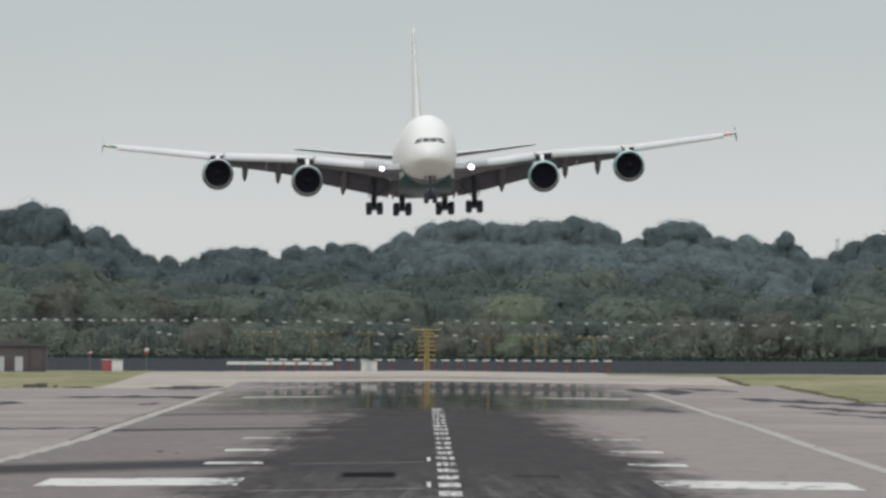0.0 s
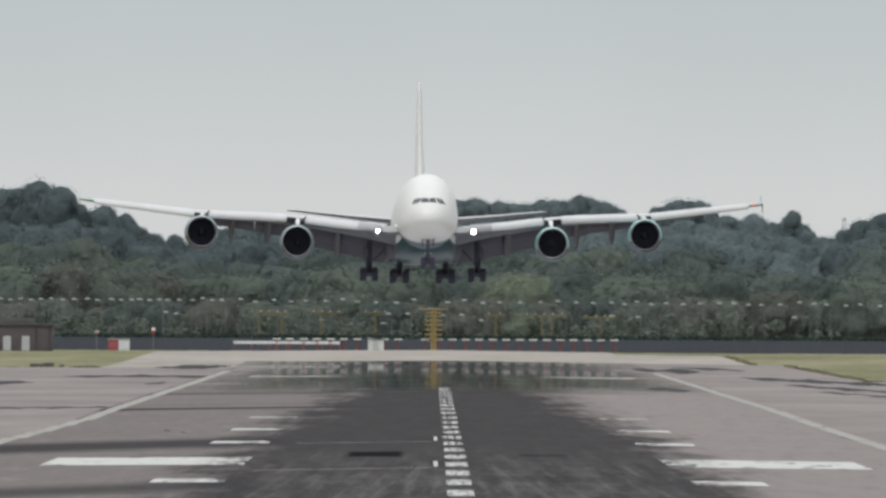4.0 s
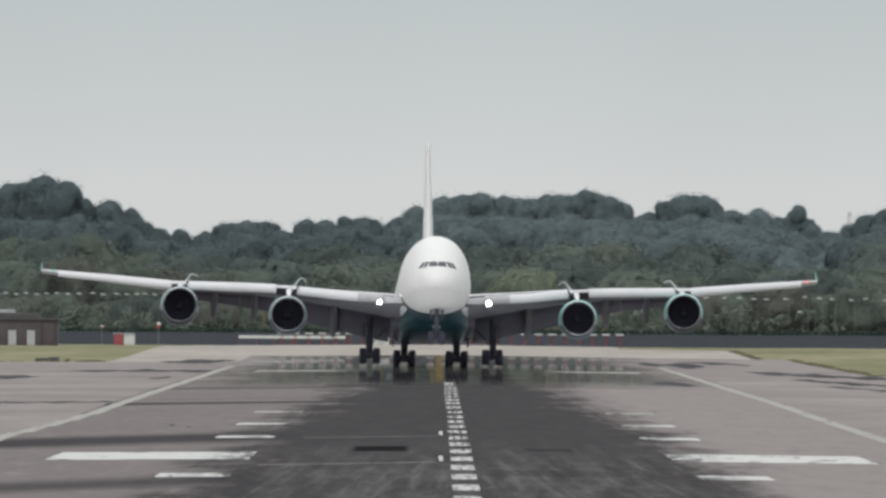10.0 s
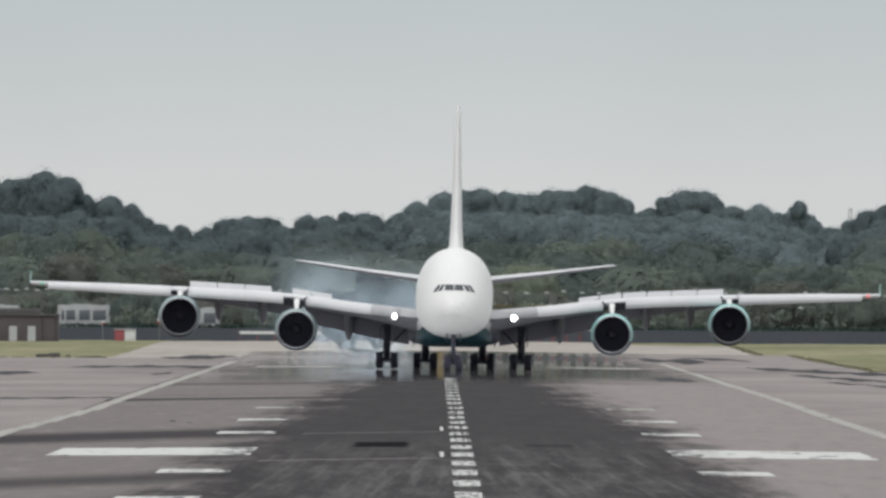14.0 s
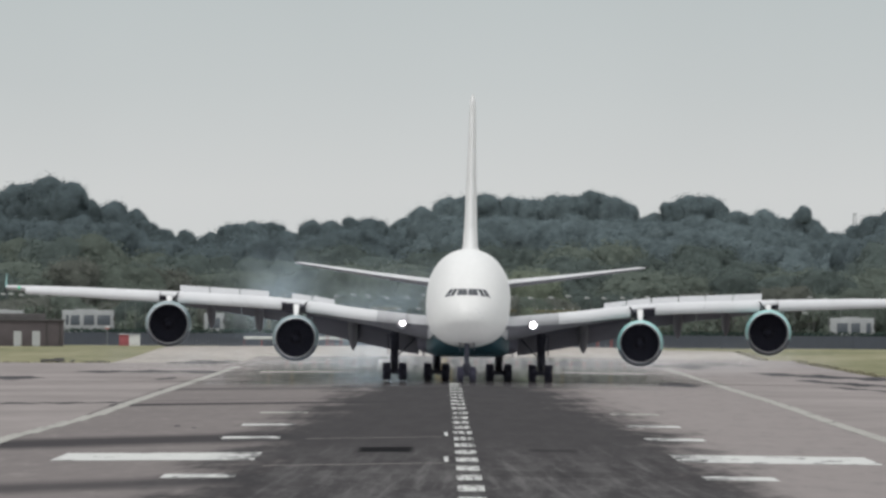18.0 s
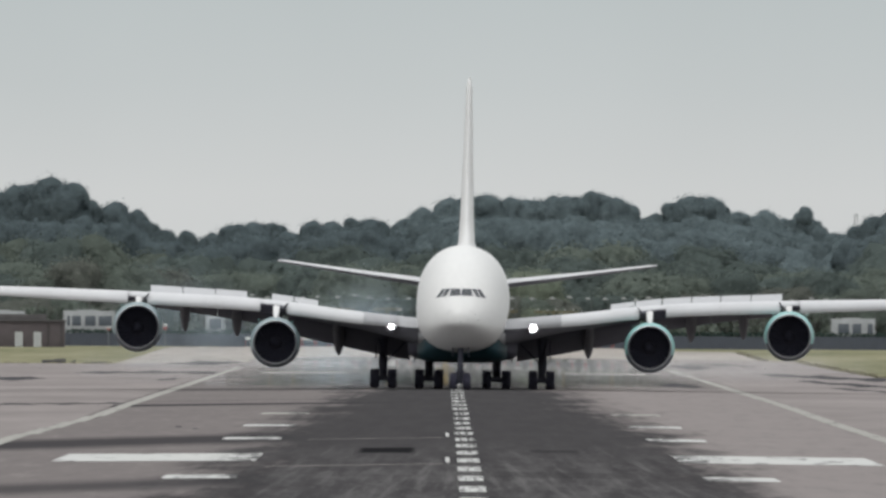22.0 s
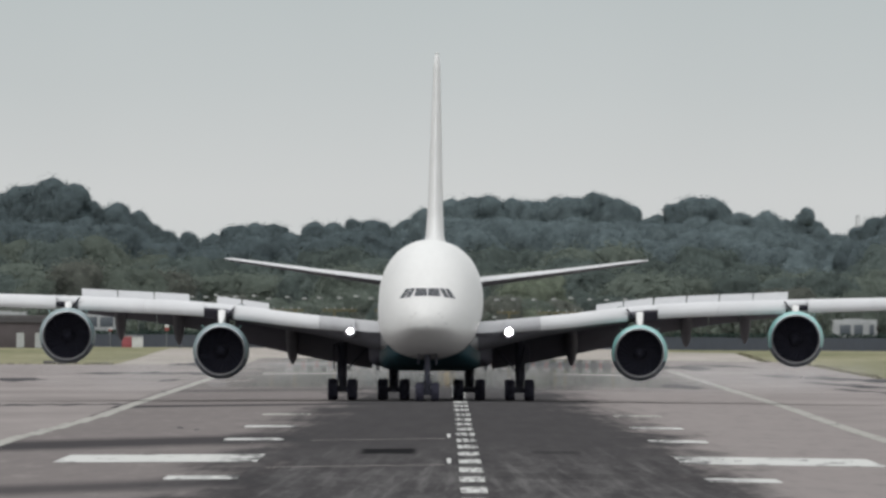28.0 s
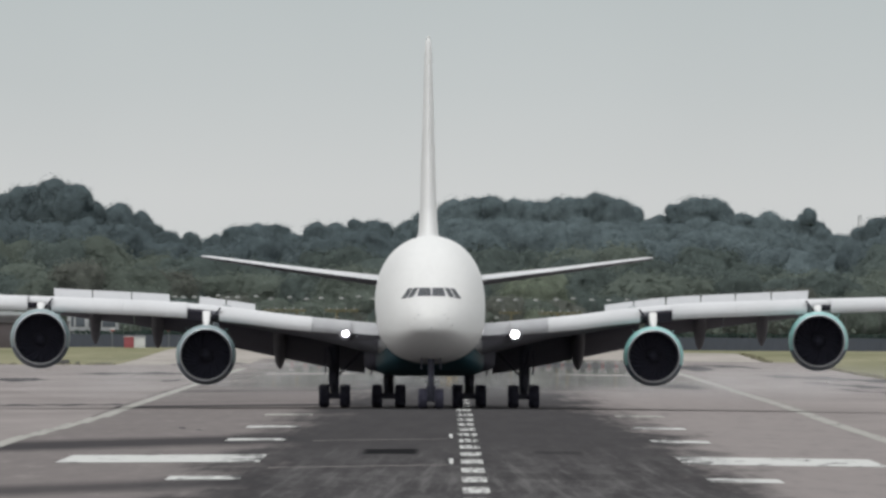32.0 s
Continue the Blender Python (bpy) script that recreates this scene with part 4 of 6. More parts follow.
FAR_RIDGE = ((708, 382, 22), (742, 363, 30), (788, 347, 36), (820, 343, 30), (851, 338, 32), (889, 345, 30), (921, 346, 32), (961, 343, 36), (992, 340, 28), (1032, 334, 24), (1051, 336, 22), (1081, 346, 28), (1104, 356, 16),
             (1141, 373, 24), (1166, 374, 20), (1181, 352, 18), (1216, 340, 34), (1251, 344, 26), (1269, 358, 12), (1296, 368, 18), (1322, 377, 20), (1346, 367, 26), (1377, 381, 18), (1398, 382, 14), (1414, 360, 13), (1411, 371, 19), (1425, 382, 20), (1440, 396, 18), (1452, 405, 24), (1478, 407, 28))
# broad crowns at the edge of the wood that stand out: and their tone
EDGE_CROWNS = ((62, 482, 48, 1), (122, 452, 62, 3), (222, 461, 72, 1), (284, 468, 52, 3), (614, 461, 74, 1), (742, 474, 52, 1), (930, 472, 64, 2), (1134, 476, 86, 1), (1292, 474, 56, 0), (1226, 484, 50, 1),
               (1452, 474, 60, 0), (1384, 502, 56, 3), (1510, 504, 44, 1), (822, 518, 46, 3), (872, 514, 44, 3), (392, 512, 44, 3), (1226, 514, 50, 3), (926, 539, 42, 2))


def seen_tree(px, top, half, d, lib, tone, turn):
    x, z = at_px(px, top, d)
    tree(x, d, FAR_Z, z - FAR_Z, half / 48000.0 * d, lib, tone, turn)


def wood_rows():
    rng = random.Random(11)
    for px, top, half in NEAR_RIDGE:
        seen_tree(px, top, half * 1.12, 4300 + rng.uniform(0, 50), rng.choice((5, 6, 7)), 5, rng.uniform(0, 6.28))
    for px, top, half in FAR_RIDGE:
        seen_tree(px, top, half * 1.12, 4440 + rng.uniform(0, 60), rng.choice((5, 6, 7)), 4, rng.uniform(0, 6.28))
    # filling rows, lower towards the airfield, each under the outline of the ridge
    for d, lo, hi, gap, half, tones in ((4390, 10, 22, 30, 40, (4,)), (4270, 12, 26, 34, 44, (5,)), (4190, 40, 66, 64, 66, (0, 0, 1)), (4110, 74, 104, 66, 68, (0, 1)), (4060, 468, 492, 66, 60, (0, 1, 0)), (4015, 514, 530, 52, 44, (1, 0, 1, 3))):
        px = -70 + rng.uniform(0, 40)
        while px < 1640:
            near = [t for q, t, w in NEAR_RIDGE if abs(q - px) < w * 1.3 + 8]
            far = [t for q, t, w in FAR_RIDGE if abs(q - px) < w * 1.3 + 8]
            edge = max(near or far)
            if d > 4300:
                edge = max(far or near)
            elif far and not near:
                edge = max(far) + (26 if d > 4200 else 22)
            top = rng.uniform(lo, hi) + (max(edge, 366) if lo < 400 else 0)
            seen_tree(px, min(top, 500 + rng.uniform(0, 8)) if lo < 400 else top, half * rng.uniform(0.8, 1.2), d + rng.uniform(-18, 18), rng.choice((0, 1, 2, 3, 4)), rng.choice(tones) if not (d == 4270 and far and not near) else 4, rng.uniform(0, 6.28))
            px += gap * rng.uniform(0.75, 1.3)
    for px, top, half, tone in EDGE_CROWNS:
        seen_tree(px, top, half, 4030 if top < 500 else 3992, rng.choice((0, 3, 4)), tone, rng.uniform(0, 6.28))


wood_rows()


def verge():
    """Longer ragged grass where the mown field meets the asphalt."""
    rng = random.Random(33)
    spots = [(x0 + (x1 - x0) * rng.random() ** 1.3, y + rng.uniform(0, 14)) for x0, x1, y, n in ((41, 80, 2620, 170), (-38, -80, 3020, 170)) for _ in range(n)]
    spots += [(x + rng.uniform(-0.2, 1.6), rng.uniform(y0, y1)) for x, y0, y1, n in ((41, 2620, 3248, 200), (37, 3248, 3558, 60)) for _ in range(n)]
    clumps = [(x, y, gz(x, y) + rise(y) - 0.04, rng.uniform(0.10, 0.26)) for x, y in spots]
    g = leaf_cloud(rng, clumps, 22, 0.11)
    tagged(part("grass_verge", g, VERGE_M, None, smooth=False), "ragged long dry grass along the asphalt edge", "grass", kind="stuff")


verge()


def hedge():
    """A clipped hedge along the fence, and scrub under the trees."""
    rng = random.Random(21)
    clumps = []
    x = -95.0
    while x < 95:
        clumps.append((x, FENCE_Y + 2.6 + rng.uniform(-.4, .4), 1.2 + rng.uniform(-.2, .12), 1.0))
        clumps.append((x + 0.4, FENCE_Y + 2.2, 1.98 + rng.uniform(-.05, .05), 0.66))
        x += 0.85
    g = leaf_cloud(rng, clumps, 46, 0.24)
    tagged(part("hedge", g, HEDGE_M, None, smooth=False, at=pose(0, 0, FAR_Z)), "continuous green clipped hedge behind the fence", "hedge", kind="stuff")
    clumps = []
    for _ in range(800):
        clumps.append((rng.uniform(-100, 100), rng.uniform(3978, 4060), rng.uniform(0.6, 4.8), rng.uniform(1.0, 2.2)))
    g = leaf_cloud(rng, clumps, 42, 0.42)
    tagged(part("undergrowth", g, LEAF_MID, None, smooth=False, at=pose(0, 0, FAR_Z)), "dense dark green undergrowth below the trees", "undergrowth", kind="stuff")


hedge()

# lattice radio mast above the far trees
x, z = at_px(1504, 372, 4560)
h = z - FAR_Z
rm = thing("radio_mast", "thin grey lattice radio mast behind the trees", "mast", pose(x, 4560, FAR_Z))
for a in range(3):
    c, s = math.cos(a * 2.094), math.sin(a * 2.094)
    part("leg", rod((1.0 * c, 1.0 * s, 0), (0.28 * c, 0.28 * s, h), 0.09, 0.06, 6), GALV, rm)
part("lattice", join(*[rod((math.cos(k * 2.094) * (1 - 0.72 * k / 30), math.sin(k * 2.094) * (1 - 0.72 * k / 30), h * k / 30), (math.cos((k + 1) * 2.094) * (1 - 0.72 * (k + 1) / 30), math.sin((k + 1) * 2.094) * (1 - 0.72 * (k + 1) / 30), h * (k + 1) / 30), 0.05, n=5) for k in range(30)]), GALV, rm)


# ---- the airliner: four engines, two decks; nose towards -y, wheels on z = 0 ----
S0 = 34.0                       # distance from the nose tip to the thing's origin
from mathutils.bvhtree import BVHTree

FUSELAGE = ((0.0, 0.04, 5.42, 5.32), (0.12, 0.62, 5.94, 5.08), (0.35, 1.02, 6.28, 4.90), (0.8, 1.46, 6.74, 4.62), (1.5, 1.90, 7.26, 4.26), (2.4, 2.30, 7.84, 3.90), (3.6, 2.68, 8.62, 3.56), (5.0, 2.98, 9.42, 3.32), (6.6, 3.21, 10.10, 3.16),
            (8.5, 3.38, 10.66, 3.04), (11.0, 3.49, 11.10, 2.97), (14.0, 3.56, 11.32, 2.93), (20.0, 3.57, 11.36, 2.93), (45.0, 3.57, 11.36, 2.93), (50.0, 3.48, 11.34, 3.25), (55.0, 3.12, 11.2, 4.10),
            (60.0, 2.52, 10.9, 5.40), (65.0, 1.72, 10.45, 6.95), (69.0, 0.85, 9.95, 8.40), (70.4, 0.30, 9.60, 9.05))


def spline(table, s):
    """Catmull-Rom through the rows of a table."""
    T = [r[0] for r in table]
    i = max(0, min(len(T) - 2, next((k for k in range(len(T) - 1) if s <= T[k + 1]), len(T) - 2)))
    u = (s - T[i]) / (T[i + 1] - T[i])
    res = []
    for c in range(1, len(table[0])):
        p1, p2 = table[i][c], table[i + 1][c]
        h = T[i + 1] - T[i]
        m1 = (p2 - table[i - 1][c]) / (T[i + 1] - T[i - 1]) if i > 0 else (p2 - p1) / h * 1.6
        m2 = (table[i + 2][c] - p1) / (T[i + 2] - T[i]) if i + 2 < len(T) else (p2 - p1) / h
        m1, m2 = m1 * h, m2 * h
        res.append((2 * u**3 - 3 * u**2 + 1) * p1 + (u**3 - 2 * u**2 + u) * m1 + (-2 * u**3 + 3 * u**2) * p2 + (u**3 - u**2) * m2)
    return res


def waist(s, top, bot):
    """Height at which the hull is widest: low at the nose, halfway up along the cabin."""
    u = min(1.0, max(0.0, (s - 8.0) / 12.0))
    return bot + (0.32 + 0.17 * u * u * (3 - 2 * u) if s > 3.0 else 0.32) * (top - bot)


def fuselage_ring(s, n=56, grow=0.0):
    w, top, bot = spline(FUSELAGE, s)
    mid = waist(s, top, bot)
    out = []
    for i in range(n):
        a = 2 * math.pi * i / n
        c, q = math.cos(a), math.sin(a)
        e = 2 / 2.12
        x = math.copysign(abs(c) ** e, c) * (w + grow)
        z = mid + math.copysign(abs(q) ** e, q) * ((top - mid if q > 0 else mid - bot) + grow)
        out.append((x, s - S0, z))
    return out


def fuselage_geo(s0, s1, count, grow=0.0, caps=True):
    return loft([fuselage_ring(s0 + (s1 - s0) * (i / count) ** (1.7 if s0 == 0 else 1), grow=grow) for i in range(count + 1)], caps)


plane = thing("airliner", "white four-engined double-deck airliner with teal belly and landing gear down", "aircraft", pose(0, 2500, 0))
f_geo = join(fuselage_geo(0.0, 20.0, 44, caps=False), fuselage_geo(20.0, 70.4, 36, caps=False))
fuselage = part("fuselage", f_geo, WHITE, plane, "glossy white double-deck fuselage", sharp=60)
bvh = BVHTree.FromPolygons([Vector(p) for p in f_geo[0]], f_geo[1])


def on_nose(x, z, proud):
    hit = bvh.ray_cast(Vector((x, -60, z)), Vector((0, 1, 0)))
    return Vector((x, -S0, z)) if hit[0] is None else hit[0] + hit[1] * (proud if hit[1].y < 0 else -proud)


def pane(corners, proud):
    """A pane laid on the nose: four (x, z) corners."""
    nu, nv = 5, 4
    V, Fs = [], []
    for j in range(nv + 1):
        for i in range(nu + 1):
            u, v = i / nu, j / nv
            lo = [corners[0][k] + (corners[1][k] - corners[0][k]) * u for k in (0, 1)]
            hi = [corners[3][k] + (corners[2][k] - corners[3][k]) * u for k in (0, 1)]
            V.append(tuple(on_nose(lo[0] + (hi[0] - lo[0]) * v, lo[1] + (hi[1] - lo[1]) * v, proud)))
    n = nu + 1
    for j in range(nv):
        for i in range(nu):
            Fs.append((j * n + i, j * n + i + 1, (j + 1) * n + i + 1, (j + 1) * n + i))
    return V, Fs


for side in (-1, 1):
    for c in (((0.07, 7.47), (0.86, 7.44), (0.74, 7.92), (0.10, 7.92)), ((1.16, 7.40), (1.48, 7.34), (1.14, 7.90), (0.86, 7.92)), ((1.60, 7.33), (1.90, 7.28), (1.50, 7.86), (1.24, 7.89))):
        q = [(side * x, z) for x, z in c]
        if side < 0:
            q = [q[1], q[0], q[3], q[2]]
        win = part("cockpit_window", pane(q, 0.03), GLASS_DARK, plane, "dark cockpit windscreen pane")
        cx, cz = sum(p[0] for p in q) / 4, sum(p[1] for p in q) / 4
        part("frame", pane([(cx + (x - cx) * 1.13, cz + (z - cz) * 1.16) for x, z in q], 0.015), UNDER_GREY, win)
part("radome_seam", fuselage_geo(1.85, 1.89, 1, 0.006, False), WHITE, plane)
for side in (-1, 1):
    for px, pz in ((0.75, 6.25), (1.0, 6.0), (1.25, 5.55)):
        p = on_nose(side * px, pz, 0.0)
        part("probe", rod(p, p + Vector((side * 0.16, -0.08, -0.02)), 0.022, n=8), WING_GREY, plane)
    p = on_nose(side * 0.35, 6.95, 0.0)
    part("wiper", rod(on_nose(side * 0.2, 7.42, 0.05), on_nose(side * 0.5, 7.80, 0.05), 0.02, n=6), SEAM, plane)

# belly fairing, teal in front and grey at the sides
def fairing_ring(y, hw, top, bot, n=32, e=0.55):
    out = []
    for i in range(n):
        a = 2 * math.pi * i / n
        c, q = math.cos(a), math.sin(a)
        out.append((math.copysign(abs(c) ** e, c) * hw, y, (top + bot) / 2 + math.copysign(abs(q) ** e, q) * (top - bot) / 2))
    return out


part("belly_fairing", loft([fairing_ring(17.0 - S0, 1.9, 4.4, 3.4), fairing_ring(18.6 - S0, 2.8, 5.2, 2.65, e=0.45), fairing_ring(21 - S0, 3.4, 5.7, 2.28, e=0.38), fairing_ring(25 - S0, 3.7, 5.9, 2.16, e=0.36), fairing_ring(40 - S0, 3.7, 5.9, 2.16, e=0.36),
                            fairing_ring(45 - S0, 3.2, 5.5, 2.5), fairing_ring(49 - S0, 2.0, 4.6, 3.2)]), TEAL, plane, "dark teal belly fairing")
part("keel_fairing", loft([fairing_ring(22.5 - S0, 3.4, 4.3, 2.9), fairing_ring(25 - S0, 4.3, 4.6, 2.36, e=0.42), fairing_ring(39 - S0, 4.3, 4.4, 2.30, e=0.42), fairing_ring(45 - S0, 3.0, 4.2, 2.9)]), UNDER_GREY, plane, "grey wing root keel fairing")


def belly_arc(s, edge, n=30):
    """The lower hull from side to side, below the height edge."""
    w, top, bot = spline(FUSELAGE, s)
    mid = waist(s, top, bot)
    e = 2 / 2.12
    q0 = min(0.999, max(0.02, (mid - edge) / (mid - bot))) ** (1 / e)
    a0 = math.asin(q0)
    out = []
    for i in range(n + 1):
        a = math.pi + a0 + (math.pi - 2 * a0) * i / n
        cc, q = math.cos(a), math.sin(a)
        out.append((math.copysign(abs(cc) ** e, cc) * (w + 0.03), s - S0, mid - abs(q) ** e * (mid - bot + 0.03)))
    return out


TEAL_EDGE = ((8.0, 3.06), (10.0, 3.8), (12.0, 4.6), (14.0, 5.15), (16.5, 5.5), (20.0, 5.7), (30.0, 5.7), (45.0, 5.7))
part("teal_underside", loft([belly_arc(s, spline(TEAL_EDGE, s)[0]) for s in [8.2 + 0.4 * i for i in range(36)] + [30.0, 45.0]], False, False), TEAL, plane, "dark teal painted lower hull")

# ---- wings ----
LE = ((0.0, 15.8), (3.4, 18.6), (8.0, 22.9), (14.8, 28.6), (25.7, 37.0), (39.4, 47.3), (39.9, 47.9))
TE = ((0.0, 38.4), (3.4, 38.6), (8.0, 39.0), (14.8, 40.8), (25.7, 45.2), (39.4, 50.9), (39.9, 51.1))
TOP = ((0.0, 5.5), (3.4, 5.62), (5.5, 5.80), (8.0, 6.02), (10.0, 6.22), (12.0, 6.48), (15.4, 6.84), (18.3, 6.99), (25.7, 7.22), (33.0, 7.36), (39.9, 7.40))
THICK = ((0.0, 2.3), (3.4, 2.1), (5.5, 1.75), (8.0, 1.38), (14.8, 1.08), (25.7, 0.95), (39.4, 0.42), (39.9, 0.36))
FLAP_Z = ((4.0, 2.3), (5.0, 2.42), (8.0, 2.95), (13.0, 3.95), (14.3, 4.45), (16.0, 4.85), (20.0, 5.45), (25.0, 6.05), (38.5, 6.9))
PIVOT = (3.0, 0.0, 4.5)


def val(table, x):
    return lerp_table(table, abs(x))[0]


def wing_ring(x, side, back):
    """Section of the fixed wing; back: the share of the chord it keeps."""
    a, c, top, th = val(LE, x), val(TE, x) - val(LE, x), val(TOP, x), val(THICK, x)
    droop = 0.05 * c * 0.7
    pts = [(0.012, -0.50), (0.02, -0.30), (0.05, -0.14), (0.12, -0.02), (0.22, 0.0), (0.38, -0.03 - droop / th * 0.25), (0.55, -0.12 - droop / th * 0.55), (back, -0.24 - droop / th * 0.8)]
    low = [(back, -0.42 - droop / th * 0.8), (0.55, -0.62 - droop / th * 0.4), (0.38, -0.86), (0.22, -0.98), (0.10, -0.92), (0.035, -0.74)]
    return [(side * x - side * PIVOT[0], a + f * c - S0, top + g * th - PIVOT[2]) for f, g in pts + low]


def hinge_point(x, side, f=0.70, up=0.02):
    a, c, top, th = val(LE, x), val(TE, x) - val(LE, x), val(TOP, x), val(THICK, x)
    droop = 0.05 * c * 0.7
    return Vector((side * x - side * PIVOT[0], a + f * c - S0, top - (0.16 + 0.06 * (f - 0.55) / 0.15) * th - droop * 0.62 + up - PIVOT[2]))


def slat_geo(x0, x1, side, k, steps=8):
    """A drooped leading edge panel between two stations."""
    prof = [(1.7, 0.0), (1.0, 0.0), (0.45, -0.12), (0.02, -0.36), (-0.22, -0.62), (-0.26, -0.86), (-0.14, -1.02), (0.10, -0.94), (0.30, -0.62), (0.8, -0.34), (1.7, -0.10)]
    rings = []
    for i in range(steps + 1):
        x = x0 + (x1 - x0) * i / steps
        kk = k if not callable(k) else k(x)
        rings.append([(side * x - side * PIVOT[0], val(LE, x) + f * kk - 0.2 - S0, val(TOP, x) + g * kk + 0.01 - PIVOT[2]) for f, g in prof])
    return loft(rings)


def flap_geo(x0, x1, side, steps=6):
    rings = []
    for i in range(steps + 1):
        x = x0 + (x1 - x0) * i / steps
        h = hinge_point(x, side, 0.72, -0.12)
        te_y, te_z = val(TE, x) + 1.1 - S0, val(FLAP_Z, x) - PIVOT[2]
        fx = h.x
        dy, dz = te_y - h.y, te_z - h.z
        prof = [(0.0, 0.0), (0.12, 0.16), (0.35, 0.14), (1.0, 0.03), (1.0, -0.03), (0.35, -0.22), (0.08, -0.24)]
        rings.append([(fx, h.y + u * dy, h.z + u * dz + w) for u, w in prof])
    return loft(rings)


def engine(wing, side, x, s_in, zc, k):
    """A turbofan under the wing: cowl, bright lip, liner, fan, spinner, nozzle and pylon."""
    px, y, z = side * x - side * PIVOT[0], s_in - S0, zc - PIVOT[2]
    q = lambda rows: [(y + a, r) for a, r in rows]
    shell = q([(0.10, 1.76), (0.22, 1.82), (0.5, 1.88), (0.9, 1.94), (1.6, 1.975), (2.6, 1.97), (3.6, 1.86), (4.6, 1.66), (5.0, 1.56), (4.9, 1.50), (4.2, 1.5)])
    for nm, a0, a1, paint, lab in (("upper_cowl", -18, 198, COWL, "turquoise painted upper engine cowl"), ("lower_cowl", 198, 342, COWL_LOW, "lower engine cowl, dark blue from shade put into its colour")):
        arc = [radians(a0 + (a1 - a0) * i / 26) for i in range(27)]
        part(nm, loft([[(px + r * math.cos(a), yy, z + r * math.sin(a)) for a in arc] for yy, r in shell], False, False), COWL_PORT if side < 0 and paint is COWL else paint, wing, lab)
    part("intake_lip", lathe_y(q([(0.5, 1.61), (0.25, 1.62), (0.08, 1.645), (0.0, 1.69), (0.03, 1.73), (0.10, 1.76)]), 48, px, z), LIP, wing, "bare metal intake lip")
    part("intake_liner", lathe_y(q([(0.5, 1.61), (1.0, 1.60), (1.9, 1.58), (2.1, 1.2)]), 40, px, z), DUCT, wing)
    rows = []
    for r, tw in ((0.45, 0.0), (0.95, -0.16), (1.56, -0.42)):
        rows.append([(px + r * math.cos(tw + math.pi * i / 24), y + (1.77 if i % 2 else 1.85), z + r * math.sin(tw + math.pi * i / 24)) for i in range(48)])
    part("fan", loft(rows, False), FAN_BLACK, wing, "dark twisted fan blades", smooth=False)
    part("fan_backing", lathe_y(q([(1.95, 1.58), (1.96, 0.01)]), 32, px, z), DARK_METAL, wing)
    part("spinner", lathe_y(q([(1.15, 0.01), (1.2, 0.12), (1.4, 0.30), (1.65, 0.45), (1.9, 0.48)]), 24, px, z), FAN_BLACK, wing)
    part("core_nozzle", lathe_y(q([(3.4, 1.25), (4.8, 1.12), (6.3, 0.80), (6.2, 0.74), (5.0, 0.7)]), 32, px, z), DARK_METAL, wing)
    part("exhaust_plug", lathe_y(q([(5.0, 0.62), (6.2, 0.55), (7.4, 0.05)]), 24, px, z), STEEL, wing)
    le, top = val(LE, x) - S0, val(TOP, x) - PIVOT[2]
    prof = [(y + 0.75, z + 1.86, 0.05), (y + 1.6, z + 2.04, 0.18), (le - 1.5, top - 0.95, 0.22), (le - 0.2, top - 0.52, 0.26), (le + 2.5, top - 0.30, 0.25), (le + 6.0, top - 0.8, 0.2)]
    low = [(y + 0.75, z + 1.70), (y + 1.6, z + 1.6), (y + 3.0, z + 1.4), (le - 0.2, z + 1.0), (le + 2.5, z + 0.9), (le + 6.0, top - 1.4)]
    rings = [[(px - w, a, b), (px - w * 0.6, a, b + 0.08), (px + w * 0.6, a, b + 0.08), (px + w, a, b), (px + w, c, d), (px - w, c, d)] for (a, b, w), (c, d) in zip(prof, low)]
    part("pylon", loft(rings), WHITE, wing, "white engine pylon")
    for q2 in (-1, 1):
        a = radians(90 - q2 * 38)
        part("strake", loft([[(px + r * math.cos(a), y + 1.5 + o, z + r * math.sin(a)), (px + r * math.cos(a) + 0.02, y + 1.5 + o, z + r * math.sin(a)), (px + r * math.cos(a) + 0.02, y + 3.0, z + r * math.sin(a)), (px + r * math.cos(a), y + 3.0, z + r * math.sin(a))] for r, o in ((1.95, 0), (2.25, 0.6))]), COWL, wing)


def fairing_geo(side, x, bottom, hw):
    """A canoe-shaped flap track fairing that droops aft of the wing."""
    s_a = val(LE, x) + 0.50 * (val(TE, x) - val(LE, x)) - S0
    s_b = val(TE, x) + 2.6 - S0
    z_a = val(TOP, x) - val(THICK, x) * 0.75 - PIVOT[2]
    zb = bottom - PIVOT[2]
    px = side * x - side * PIVOT[0]
    rings = []
    for u, w, zz in ((0, 0.05, 0.0), (0.12, 0.6, 0.10), (0.3, 0.95, 0.25), (0.55, 1.0, 0.55), (0.78, 0.75, 0.85), (0.93, 0.35, 0.98), (1.0, 0.06, 1.0)):
        cz = z_a + (zb - z_a) * zz + 0.35 * w
        rings.append([(px + hw * w * math.cos(a), s_a + (s_b - s_a) * u, cz + hw * 1.35 * w * math.sin(a)) for a in [2 * math.pi * i / 16 for i in range(16)]])
    return loft(rings)


SPOILERS = []
CURLS = []
WINGS, TIPS = [], []
KNEE = (26.5, 0.0, 6.9)


def shifted(geo, side):
    """From the inner wing's space to the outer wing's."""
    return [(x + side * (PIVOT[0] - KNEE[0]), y, z + PIVOT[2] - KNEE[2]) for x, y, z in geo[0]], geo[1]


